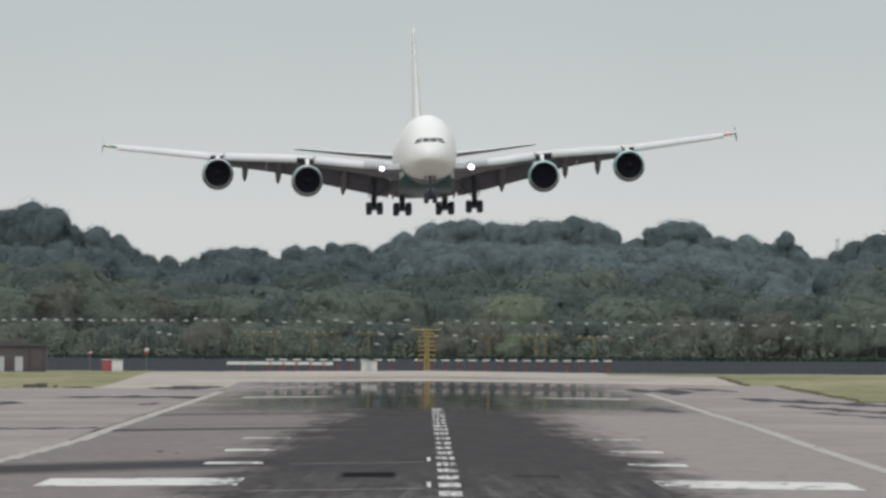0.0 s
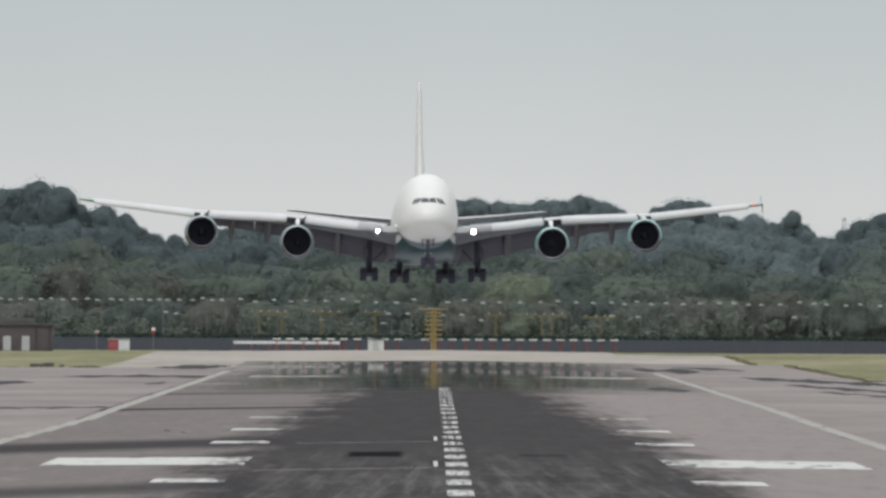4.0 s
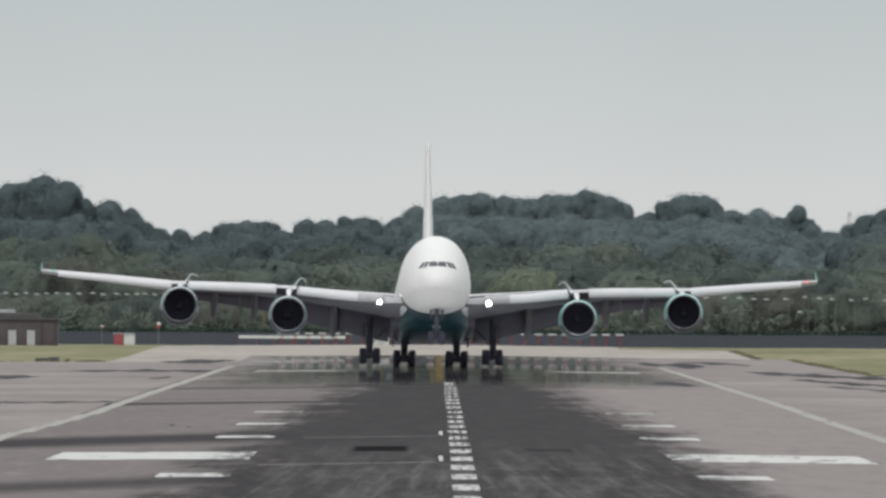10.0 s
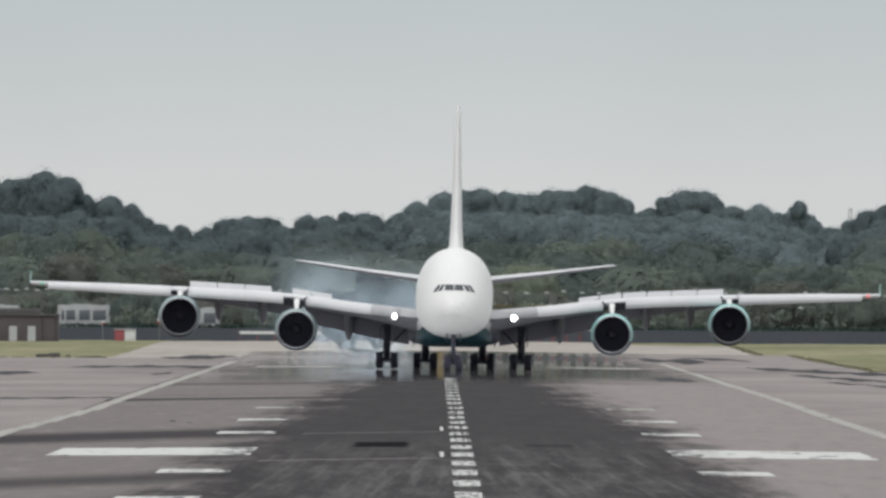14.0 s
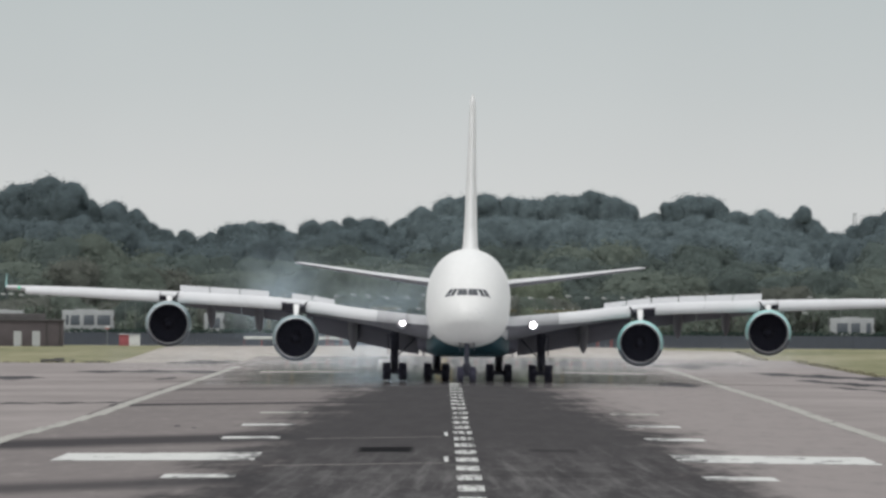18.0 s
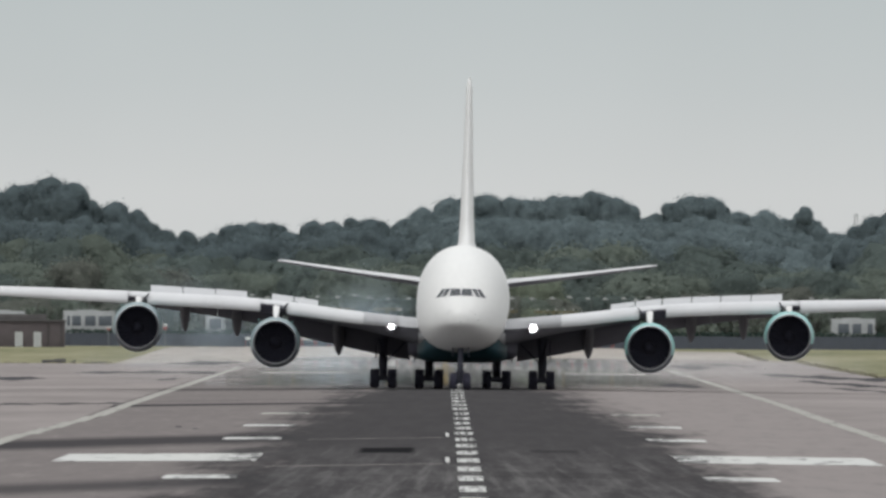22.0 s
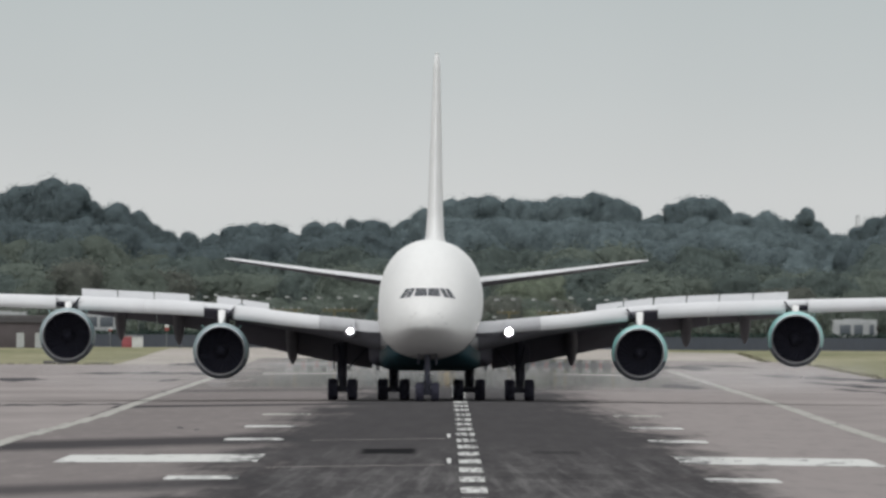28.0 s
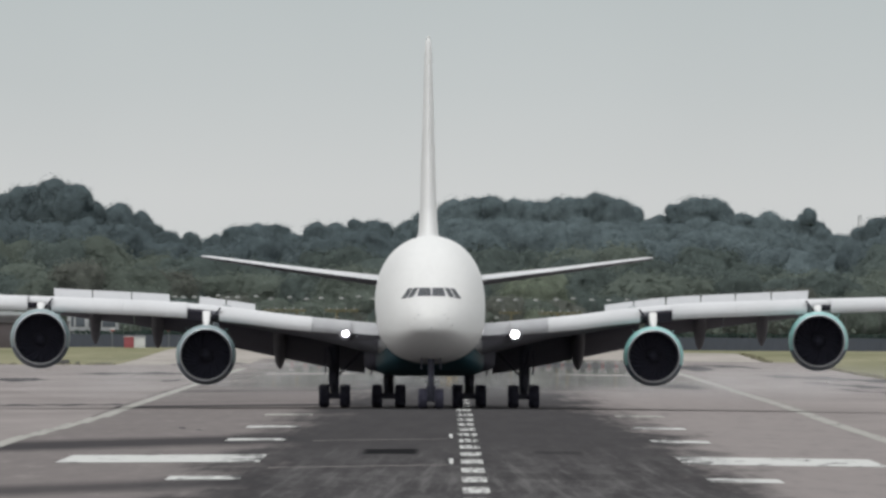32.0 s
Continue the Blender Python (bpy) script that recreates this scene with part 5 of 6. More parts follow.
def build_wing(side):
    port = side < 0
    wing = part("wing", loft([wing_ring(x, side, 0.74 if x < 25.2 else 0.985) for x in (0.4, 3.4, 5.5, 8, 10, 12, 14.8, 18.3, 22, 25.1, 25.7, 26.6)]), WING_GREY, plane,
                "light grey swept wing with flaps and slats out", at=pose(side * PIVOT[0], PIVOT[1], PIVOT[2]), sharp=50)
    WINGS.append((side, wing))
    # a darker skin carries the shade of the wing's underside
    part("lower_skin", loft([[(p[0], p[1] - 0.03, p[2] - 0.03) for p in (wing_ring(x, side, 0.74)[8:] + wing_ring(x, side, 0.74)[:2])][::-1] for x in (3.4, 5.5, 8, 10, 12, 14.8, 18.3, 22, 25.1)], False, False), LOWER_SKIN, wing, "lower wing skin with shade put into its grey")
    tip = part("outer_wing", shifted(loft([wing_ring(x, side, 0.985) for x in (26.4, 29, 33, 37, 39.4, 39.9)]), side), WING_GREY, plane, "light grey outer wing that bends upwards in flight",
               at=pose(side * KNEE[0], KNEE[1], KNEE[2]), sharp=50)
    TIPS.append((side, tip))
    deep = lambda x: lerp_table(((5.2, 0.92), (9.0, 0.97), (20.0, 1.0), (26.0, 0.97), (31.0, 0.91), (35.0, 0.80), (38.2, 0.70)), x)[0]
    for x0, x1 in ((5.2, 7.73), (7.75, 13.85), (15.97, 20.2), (20.21, 24.98)):
        part("slat", slat_geo(x0, x1, side, deep), ROOT_GREY if x0 < 6 else WING_GREY, wing, "pale drooped leading edge slat", sharp=50)
    for x0, x1 in ((26.55, 31.1), (31.11, 34.9), (34.91, 38.2)):
        part("slat", shifted(slat_geo(x0, x1, side, deep), side), WING_GREY, tip, "pale drooped leading edge slat", sharp=50)
    # dark blocks put in for the gap's shade outboard of each pylon, slanted dark strip inboard
    for x0, x1, xr, deep in ((14.94, 15.95, 13.88, 1.10), (25.92, 26.55, 25.0, 0.80)):
        part("slat_gap_block", loft([[(side * (x - PIVOT[0]), val(LE, x) - S0 + u, val(TOP, x) - PIVOT[2] - d) for u, d in ((-0.25, 0.42), (-0.35, 0.55), (-0.25, deep), (0.4, deep), (0.4, 0.42))] for x in (x0, x1)]), GAP_DARK, wing, "dark block for the shaded slat gap beside the pylon")
        part("slat_end_strip", loft([[(side * (xr + o - PIVOT[0] + w), val(LE, xr) - S0 - 0.5, val(TOP, xr) - PIVOT[2] - d) for w in (-0.07, 0.07)] + [(side * (xr + o - PIVOT[0] + w), val(LE, xr) - S0 - 0.3, val(TOP, xr) - PIVOT[2] - d) for w in (0.07, -0.07)] for o, d in ((0.52, 0.95), (0.20, 0.55), (-0.12, 0.12))]), GAP_DARK, wing, "dark slanted strip at the slat end")
    for x0, x1 in ((4.2, 8.93), (8.93, 13.9), (14.3, 19.5), (19.55, 24.9)):
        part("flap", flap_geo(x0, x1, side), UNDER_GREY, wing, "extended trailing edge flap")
    for x, b, hw in ((9.85, 2.55, 0.46), (17.95, 3.85, 0.42), (22.1, 4.1, 0.40)):
        part("flap_track_fairing", fairing_geo(side, x, b, hw), FAIRING_GREY, wing, "grey canoe-shaped flap fairing")
    engine(wing, side, 14.68, 24.0, 3.46, 1.0)
    engine(wing, side, 25.66, 32.5, 4.42, 1.0)
    # condensation curls that the nacelle strakes shed over the wing at low speed
    for x in (14.68, 25.66):
        a, top = val(LE, x) + 1.1 - S0, val(TOP, x) - PIVOT[2]
        line = [(0.35, -0.12), (0.62, 0.14), (0.82, 0.42), (0.96, 0.68), (1.12, 0.84), (1.34, 0.88), (1.56, 0.80), (1.70, 0.66)]
        pts = [Vector((-side * u, 0.25 * k, v)) for k, (u, v) in enumerate(line)]
        curl = part("vapour_curl", join(*[rod(tuple(p), tuple(q), 0.085 - 0.006 * k, 0.085 - 0.006 * (k + 1), 10) for k, (p, q) in enumerate(zip(pts, pts[1:]))]), CURL_M, wing, "thin white curl of condensation", at=Matrix.Translation((side * (x - PIVOT[0]), a, top)))
        CURLS.append((curl, Vector((side * (x - PIVOT[0]), a, top))))
    # spoilers, hinged on the upper surface
    spans = ((11.5, 13.4), (13.45, 15.2), (17.1, 19.6), (19.65, 22.2), (22.25, 24.8)) if port else ((11.6, 13.5), (13.55, 15.6), (15.65, 17.9), (17.95, 20.2), (20.25, 22.6), (22.65, 25.1))
    for x0, x1 in spans:
        p, q = hinge_point(x0, side, 0.66), hinge_point(x1, side, 0.66)
        if side < 0:
            p, q = q, p
        ax = (q - p).normalized()
        ay = (hinge_point((x0 + x1) / 2, side, 0.74) - hinge_point((x0 + x1) / 2, side, 0.66))
        ay = (ay - ax * ay.dot(ax)).normalized()
        az = ax.cross(ay)
        m = Matrix.Translation(p) @ Matrix((ax, ay, az)).transposed().to_4x4()
        ln, ch = (q - p).length, 1.65
        off = ch * ax.y / ay.y                  # panel ends run fore and aft
        ob = part("spoiler", loft([[(0, 0, 0.02), (ln, 0, 0.02), (ln, 0, -0.06), (0, 0, -0.06)], [(0.02 + off, ch, 0.01), (ln - 0.02 + off, ch, 0.01), (ln - 0.02 + off, ch, -0.01), (0.02 + off, ch, -0.01)]]), SPOILER_GREY, wing, "raised pale grey ground spoiler panel", smooth=False, at=m)
        SPOILERS.append((ob, m))
    # wing tip fence and position light
    xt = side * 39.9 - side * KNEE[0]
    a, b, zt = val(LE, 39.9) - S0, val(TE, 39.9) - S0, val(TOP, 39.9) - KNEE[2]
    part("wingtip_fence", loft([[(xt, a - 0.2, zt - 0.2), (xt + 0.06 * side, a - 0.2, zt - 0.2), (xt + 0.06 * side, b, zt - 0.2), (xt, b, zt - 0.2)], [(xt, b - 0.6, zt + 0.92), (xt + 0.04 * side, b - 0.6, zt + 0.92), (xt + 0.04 * side, b + 0.4, zt + 0.96), (xt, b + 0.4, zt + 0.96)]]), COWL, tip, smooth=False)
    part("lower_fence", loft([[(xt, a + 0.3, zt - 0.2), (xt + 0.06 * side, a + 0.3, zt - 0.2), (xt + 0.06 * side, b, zt - 0.2), (xt, b, zt - 0.2)], [(xt, b - 0.5, zt - 1.15), (xt + 0.04 * side, b - 0.5, zt - 1.15), (xt + 0.04 * side, b + 0.3, zt - 1.2), (xt, b + 0.3, zt - 1.2)]]), UNDER_GREY, tip, smooth=False)
    lx = side * 38.75 - side * KNEE[0]
    part("position_light", lathe_y([(val(LE, 38.75) - S0 - 0.05, 0.02), (val(LE, 38.75) - S0, 0.14), (val(LE, 38.75) - S0 + 0.3, 0.15)], 12, lx, val(TOP, 38.75) - KNEE[2] - 0.2, True), NAV_RED if side > 0 else NAV_GREEN, tip,
         "small red position light" if side > 0 else "small green position light")
    # landing light in the wing root
    lx = side * 5.55 - side * PIVOT[0]
    ly = val(LE, 5.55) - S0 - 0.62
    part("landing_light", lathe_y([(ly - 0.06, 0.01), (ly - 0.04, 0.10), (ly, 0.18 + 0.06 * (side > 0)), (ly + 0.1, 0.19 + 0.07 * (side > 0))], 20, lx, 4.93 - PIVOT[2], True), BEAM, wing, "bright white landing light")
    part("light_housing", lathe_y([(ly + 0.05, 0.29), (ly + 0.05, 0.36), (ly + 0.9, 0.44)], 20, lx, 4.93 - PIVOT[2]), LIP, wing)
    return wing


build_wing(-1)
build_wing(1)
for side in (-1, 1):
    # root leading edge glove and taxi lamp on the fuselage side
    for nm, prof, paint, lab in (("root_glove", ((3.0, 0.0), (0.9, 0.1), (0.15, 0.42), (-0.15, 0.80)), ROOT_GREY, "pale wing root glove"), ("lower_glove", ((-0.15, 0.80), (0.25, 1.12), (1.2, 1.5), (3.0, 1.7)), LOWER_SKIN, "wing root underside with shade put into its grey")):
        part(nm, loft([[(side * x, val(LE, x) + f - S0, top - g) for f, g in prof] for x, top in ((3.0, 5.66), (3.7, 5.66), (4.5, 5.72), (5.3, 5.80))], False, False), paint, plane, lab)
    tl = Vector((side * 3.42, 18.2 - S0, 5.55))
    part("turnoff_light", lathe_y([(tl.y - 0.05, 0.01), (tl.y, 0.055), (tl.y + 0.4, 0.06)], 12, tl.x, tl.z, True), BEAM_SMALL, plane, "small white runway turnoff light")

# ---- tail ----
def fin_ring(s_le, s_te, z, hw):
    c = s_te - s_le
    half = [(0, 0), (0.02, 0.35), (0.08, 0.68), (0.22, 0.95), (0.38, 1.0), (0.6, 0.72), (0.85, 0.3), (1.0, 0.03)]
    pts = [(u, w) for u, w in half] + [(u, -w) for u, w in half[-1:0:-1]]
    return [(w * hw, s_le + u * c - S0, z) for u, w in pts]


fin = part("fin", loft([fin_ring(49.5, 66.5, 11.0, 0.86), fin_ring(51.8, 67.0, 11.7, 0.66), fin_ring(54.2, 67.6, 13.5, 0.56), fin_ring(58.8, 69.2, 18.5, 0.40), fin_ring(63.6, 70.9, 23.8, 0.25), fin_ring(64.4, 71.0, 24.5, 0.20), fin_ring(65.6, 71.0, 24.74, 0.10)]), WHITE, plane, "tall white tail fin")
part("fin_beacon", lathe_y([(66.5 - S0, 0.02), (66.6 - S0, 0.12), (67.2 - S0, 0.12), (67.4 - S0, 0.02)], 10, 0, 24.78, True), WHITE_PAINT, fin)
for side in (-1, 1):
    def tail_ring(x, s_le, s_te, z, th):
        return [(side * x, p[1], z + p[0]) for p in fin_ring(s_le, s_te, 0, th)]
    rings = [tail_ring(1.0, 57.8, 68.0, 8.15, 0.44), tail_ring(2.6, 59.2, 68.3, 8.37, 0.38), tail_ring(8.5, 64.2, 70.2, 9.12, 0.24), tail_ring(14.6, 69.0, 72.3, 9.96, 0.13), tail_ring(15.2, 70.0, 72.5, 10.03, 0.05)]
    tailplane = part("tailplane", loft([r[:8] for r in rings], False, False), WING_GREY, plane, "light grey tailplane")
    part("tailplane_underside", loft([r[7:] + r[:1] for r in rings], False, False), LOWER_SKIN, tailplane, "tailplane underside with shade put into its dark grey")
part("tail_cone", lathe_y([(69.6 - S0, 0.55), (70.6 - S0, 0.35), (72.0 - S0, 0.18), (72.2 - S0, 0.02)], 20, 0, 9.3), UNDER_GREY, plane)

# ---- landing gear ----
GEAR = []


def wheel_geo(r, w):
    return lathe_x([(-w / 2, r * 0.62), (-w / 2, r * 0.86), (-w * 0.40, r * 0.955), (-w * 0.22, r), (w * 0.22, r), (w * 0.40, r * 0.955), (w / 2, r * 0.86), (w / 2, r * 0.62)], 30)


TYRE_MAIN = mesh_of("tyre", *wheel_geo(0.755, 0.70), RUBBER)
HUB_MAIN = mesh_of("hub", *lathe_x([(-0.29, 0.10), (-0.285, 0.30), (-0.24, 0.42), (0.24, 0.42), (0.285, 0.30), (0.29, 0.10)], 20), STEEL)
TYRE_NOSE = mesh_of("tyre", *wheel_geo(0.67, 0.58), RUBBER)
HUB_NOSE = mesh_of("hub", *lathe_x([(-0.25, 0.08), (-0.245, 0.26), (-0.2, 0.37), (0.2, 0.37), (0.245, 0.26), (0.25, 0.08)], 20), STEEL)


def gear_leg(name, x, s, axles, track, top, leg_r, label, tyre, hub, r, extra):
    y = s - S0
    g = part(name, join(rod((0, 0, r + 0.1), (0, 0, top), leg_r, leg_r * 1.15, 16), rod((0, 0, r + 0.05), (0, 0, r + 1.0), leg_r * 0.72, n=14),
                        rod((0, axles[0] - 0.15, r + 0.06), (0, axles[-1] + 0.15, r + 0.06), 0.26, n=12) if len(axles) > 1 else rod((0, -0.2, r), (0, 0.2, r), 0.2, n=12),
                        *[rod((-track / 2 - 0.05, a, r), (track / 2 + 0.05, a, r), 0.2, n=14) for a in axles],
                        rod((0, -0.28, r + 0.35), (0, -0.42, r + 0.95), 0.07), rod((0, -0.42, r + 0.95), (0, -0.25, r + 1.5), 0.07), *extra), STEEL, plane, label, at=pose(x, y, 0))
    for a in axles:
        for q in (-1, 1):
            for nm, me in (("tyre", tyre), ("hub", hub)):
                o = new(nm, me)
                o.parent = g
                o.matrix_basis = pose(q * track / 2, a, r)
    GEAR.append((g, x, y))
    return g


for side in (-1, 1):
    g = gear_leg("wing_gear", side * 6.23, 33.4, (-0.85, 0.85), 1.37, 4.6, 0.29, "four-wheeled wing landing gear", TYRE_MAIN, HUB_MAIN, 0.71,
                 [rod((side * -0.1, 0.1, 1.9), (side * -1.7, 0.6, 3.6), 0.07), rod((0, -0.2, 2.2), (side * 0.4, -2.0, 3.9), 0.10), rod((side * 0.35, 0, 1.3), (side * 0.35, 0, 2.6), 0.05)])
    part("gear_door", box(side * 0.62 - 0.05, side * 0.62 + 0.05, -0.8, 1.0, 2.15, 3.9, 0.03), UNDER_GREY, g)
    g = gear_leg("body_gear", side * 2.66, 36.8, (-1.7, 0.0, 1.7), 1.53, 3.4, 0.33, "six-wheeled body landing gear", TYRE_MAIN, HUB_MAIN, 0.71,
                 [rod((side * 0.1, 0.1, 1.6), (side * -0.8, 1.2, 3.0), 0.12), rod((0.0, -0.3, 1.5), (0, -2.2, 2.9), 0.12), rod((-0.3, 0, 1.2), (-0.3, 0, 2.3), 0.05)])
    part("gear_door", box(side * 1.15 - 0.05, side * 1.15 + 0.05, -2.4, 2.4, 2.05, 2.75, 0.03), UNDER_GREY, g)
nose_gear = gear_leg("nose_gear", 0.0, 5.0, (0.0,), 1.06, 3.6, 0.19, "twin-wheeled nose landing gear", TYRE_NOSE, HUB_NOSE, 0.635,
                     [rod((0, 0.1, 1.6), (0, 1.9, 3.4), 0.09), rod((-0.32, -0.05, 1.35), (0.32, -0.05, 1.35), 0.09), rod((-0.25, -0.15, 0.75), (-0.25, -0.15, 1.5), 0.05), rod((0.25, -0.15, 0.75), (0.25, -0.15, 1.5), 0.05)])
for side in (-1, 1):
    part("gear_door", box(side * 0.62 - 0.035, side * 0.62 + 0.035, -0.4, 2.2, 2.55, 3.45, 0.02), UNDER_GREY, nose_gear)
    part("taxi_light", lathe_y([(-0.34, 0.01), (-0.33, 0.08), (-0.2, 0.10)], 12, side * 0.3, 1.75, True), LAMP_SHELL, nose_gear)


# ---- coaches on the raised road behind the hedge ----
tagged(part("perimeter_road", loft([[(-130, y, FAR_Z) for y in (3872, 3912)] + [(-130, y, 1.1) for y in (3908, 3876)], [(130, y, FAR_Z) for y in (3872, 3912)] + [(130, y, 1.1) for y in (3908, 3876)]]), APRON_M, None, smooth=False),
       "raised asphalt perimeter road behind the hedge", "road", kind="structure")
COACHES = []


def coach(px, length, tall, panes, label):
    """A white coach or van side on to the runway: panes are (start, end) shares of its length."""
    x, _ = at_px(px, 560, 3892)
    c = thing("coach" if length > 7 else "van", label, "bus" if length > 7 else "van", pose(x, 3892, 1.1), "vehicles on the perimeter road")
    h = length / 2
    part("body", box(-h, h, -1.25, 1.25, 0.45, tall, 0.16), VAN_WHITE, c)
    part("skirt", box(-h + 0.1, h - 0.1, -1.2, 1.2, 0.3, 0.47, 0.03), ROOF_M, c)
    part("roof_pod", box(-h * 0.5, h * 0.3, -0.8, 0.8, tall, tall + 0.14, 0.05), VAN_WHITE, c)
    for a, b in panes:
        part("window", box(-h + a * length, -h + b * length, -1.27, -1.24, tall - 2.15, tall - 0.72, 0.008), VAN_GLASS, c)
    for k in (-0.62, 0.62):
        for s in (-1, 1):
            wheel = part("wheel", lathe_x([(-0.14, 0.3), (-0.14, 0.46), (0.14, 0.46), (0.14, 0.3)], 18), RUBBER, c, at=pose(k * h, s * 1.1, 0.47, 0, 0, 90))
            part("rim", lathe_x([(-0.145, 0.06), (-0.145, 0.27), (0.145, 0.27), (0.145, 0.06)], 16), GALV, wheel)
    part("mirror", box(h - 0.12, h + 0.05, -1.5, -1.27, tall - 1.5, tall - 0.9, 0.04), ROOF_M, c)
    COACHES.append((c, x))


coach(148, 7.5, 4.1, ((0.08, 0.13), (0.17, 0.34), (0.42, 0.62), (0.68, 0.93)), "white single-deck coach with dark side windows")
coach(-4, 6.2, 4.0, ((0.55, 0.82),), "white high-sided box van on the perimeter road")
coach(1500, 6.4, 3.55, ((0.16, 0.40), (0.48, 0.68), (0.82, 0.93)), "white minibus with dark side windows")
coach(371, 2.9, 3.75, ((0.22, 0.80),), "short white delivery van with a large side window")


# ---- tyre smoke: drifting lumps of thin vapour ----
def smoke_material(name, density, tone=(0.35, 0.42, 0.47)):
    """Thin vapour, densest in the middle of each puff and fading to its rim."""
    m = bpy.data.materials.new(name)
    m.use_nodes = True
    t = m.node_tree
    t.nodes.remove(t.nodes["Principled BSDF"])
    df, tr, mx = t.nodes.new("ShaderNodeBsdfDiffuse"), t.nodes.new("ShaderNodeBsdfTransparent"), t.nodes.new("ShaderNodeMixShader")
    tl, both = t.nodes.new("ShaderNodeBsdfTranslucent"), t.nodes.new("ShaderNodeAddShader")
    df.inputs["Color"].default_value = (*tone, 1)
    tl.inputs["Color"].default_value = (*tone, 1)
    t.links.new(df.outputs[0], both.inputs[0])
    t.links.new(tl.outputs[0], both.inputs[1])
    tc, sep = t.nodes.new("ShaderNodeTexCoord"), t.nodes.new("ShaderNodeSeparateXYZ")
    t.links.new(tc.outputs["Generated"], sep.inputs[0])
    dx, dz = node_math(t, "SUBTRACT", sep.outputs["X"], 0.5), node_math(t, "SUBTRACT", sep.outputs["Z"], 0.5)
    rim = node_math(t, "SQRT", node_math(t, "ADD", node_math(t, "MULTIPLY", dx, dx), node_math(t, "MULTIPLY", dz, dz)))
    thin = node_noise(t, tc.outputs["Object"], 0.17, (1, 1, 1), 4.0, 0.55)
    body = node_math(t, "MULTIPLY", node_step(t, rim, 0.49, 0.0), node_step(t, thin, 0.25, 0.72))
    t.links.new(node_math(t, "MULTIPLY", body, density), mx.inputs["Fac"])
    t.links.new(tr.outputs[0], mx.inputs[1])
    t.links.new(both.outputs[0], mx.inputs[2])
    t.links.new(mx.outputs[0], t.nodes["Material Output"].inputs["Surface"])
    return m


SMOKE_M = smoke_material("thin_smoke_vapour", 0.25)
SMOKE_DENSE = smoke_material("fresh_tyre_smoke_vapour", 0.50, (0.46, 0.50, 0.53))


def puff_geo(rng, r):
    """A lumpy bowl of vapour, open away from the wind."""
    V, Fs = [], []
    nu, nv = 22, 8
    ph = [rng.uniform(0, 6.28) for _ in range(6)]
    for j in range(nv + 1):
        for i in range(nu):
            a, e = 2 * math.pi * i / nu, 0.5 * math.pi * (j / nv)
            k = r * (1 + 0.14 * math.sin(2 * a + ph[0]) * math.sin(e) + 0.10 * math.sin(3 * a + ph[1]) * math.sin(e))
            V.append((k * math.sin(e) * math.cos(a), -0.22 * k * math.cos(e), k * 0.85 * math.sin(e) * math.sin(a)))
    for j in range(nv):
        for i in range(nu):
            q = (i + 1) % nu
            Fs.append((j * nu + i, j * nu + q, (j + 1) * nu + q, (j + 1) * nu + i))
    return V, Fs


SMOKE = []
SMOKE_FAINT = smoke_material("faint_lingering_vapour", 0.18)


def smoke():
    """Each puff: where and when it leaves a wheel, and where it drifts in the crosswind."""
    rng = random.Random(77)
    for k in range(23):
        gear = (-6.2, -2.7, 2.7, 6.2)[k % 4]
        fresh, faint = k < 7, k >= 16
        born = 10.4 + (0.9 if fresh else 1.6) * rng.random()
        y = 2757 - 58 * (born - 10.0) + 6
        r = rng.uniform(0.9, 1.6) if fresh else rng.uniform(6.0, 9.0) if faint else rng.uniform(4.0, 6.0)
        start = Vector((gear - 0.6 + rng.uniform(-0.6, 0.6), y, -1.9 - r))
        out = Vector((gear * 1.3 + rng.uniform(-1.0, 1.4), y + rng.uniform(2, 14), (0.7 if fresh else 1.2) + rng.uniform(-0.2, 0.5)))
        mid = Vector((gear * 0.5 - 6.0 + rng.uniform(-4.0, 2.5), y + rng.uniform(15, 45), rng.uniform(0.8, 3.0) if fresh else rng.uniform(0.0, 8.5)))
        if faint:
            late = mid + Vector((-7.0 + rng.uniform(-10, 6), rng.uniform(20, 80), rng.uniform(0, 2)))
            end = late + Vector((-14 + rng.uniform(-5, 3), 50, -late.z - 10.0))
            leave, gone = 20.0 + rng.uniform(-1.5, 1.5), 26.4 + rng.uniform(-1.0, 0.6)
        else:
            late = mid + Vector((-4.0 + rng.uniform(-4, 1), rng.uniform(10, 40), rng.uniform(0, 2)))
            end = Vector((-84 + rng.uniform(-12, 4), late.y + rng.uniform(0, 60), late.z + rng.uniform(0, 2)))
            leave, gone = 14.7 + rng.uniform(-0.3, 0.4), 17.4 + rng.uniform(-0.6, 0.5)
        ob = part("smoke_puff", puff_geo(rng, r), SMOKE_DENSE if fresh else SMOKE_FAINT if faint else SMOKE_M, None, at=Matrix.Translation(start))
        tagged(ob, "fresh white puff of tyre smoke" if fresh else "thin bluish white puff of tyre smoke", "smoke", "tyre smoke puffs")
        SMOKE.append((ob, [(0.0, start), (born - 0.12, start), (born + 0.25, out), (born + 1.9, mid), (leave, late), (gone, end), (32.0, end + Vector((-2, 0, 0)))]))


smoke()


# ---- jet wash: dust and hot vapour blown low over the ground behind the engines ----
def wash_geo(rng, r):
    V, Fs = puff_geo(rng, r)
    return [(x * 1.6, y * 0.5, z * 0.27) for x, y, z in V], Fs


WASH = []
WASH_M = smoke_material("thin_grey_dust_vapour", 0.32, (0.42, 0.41, 0.41))


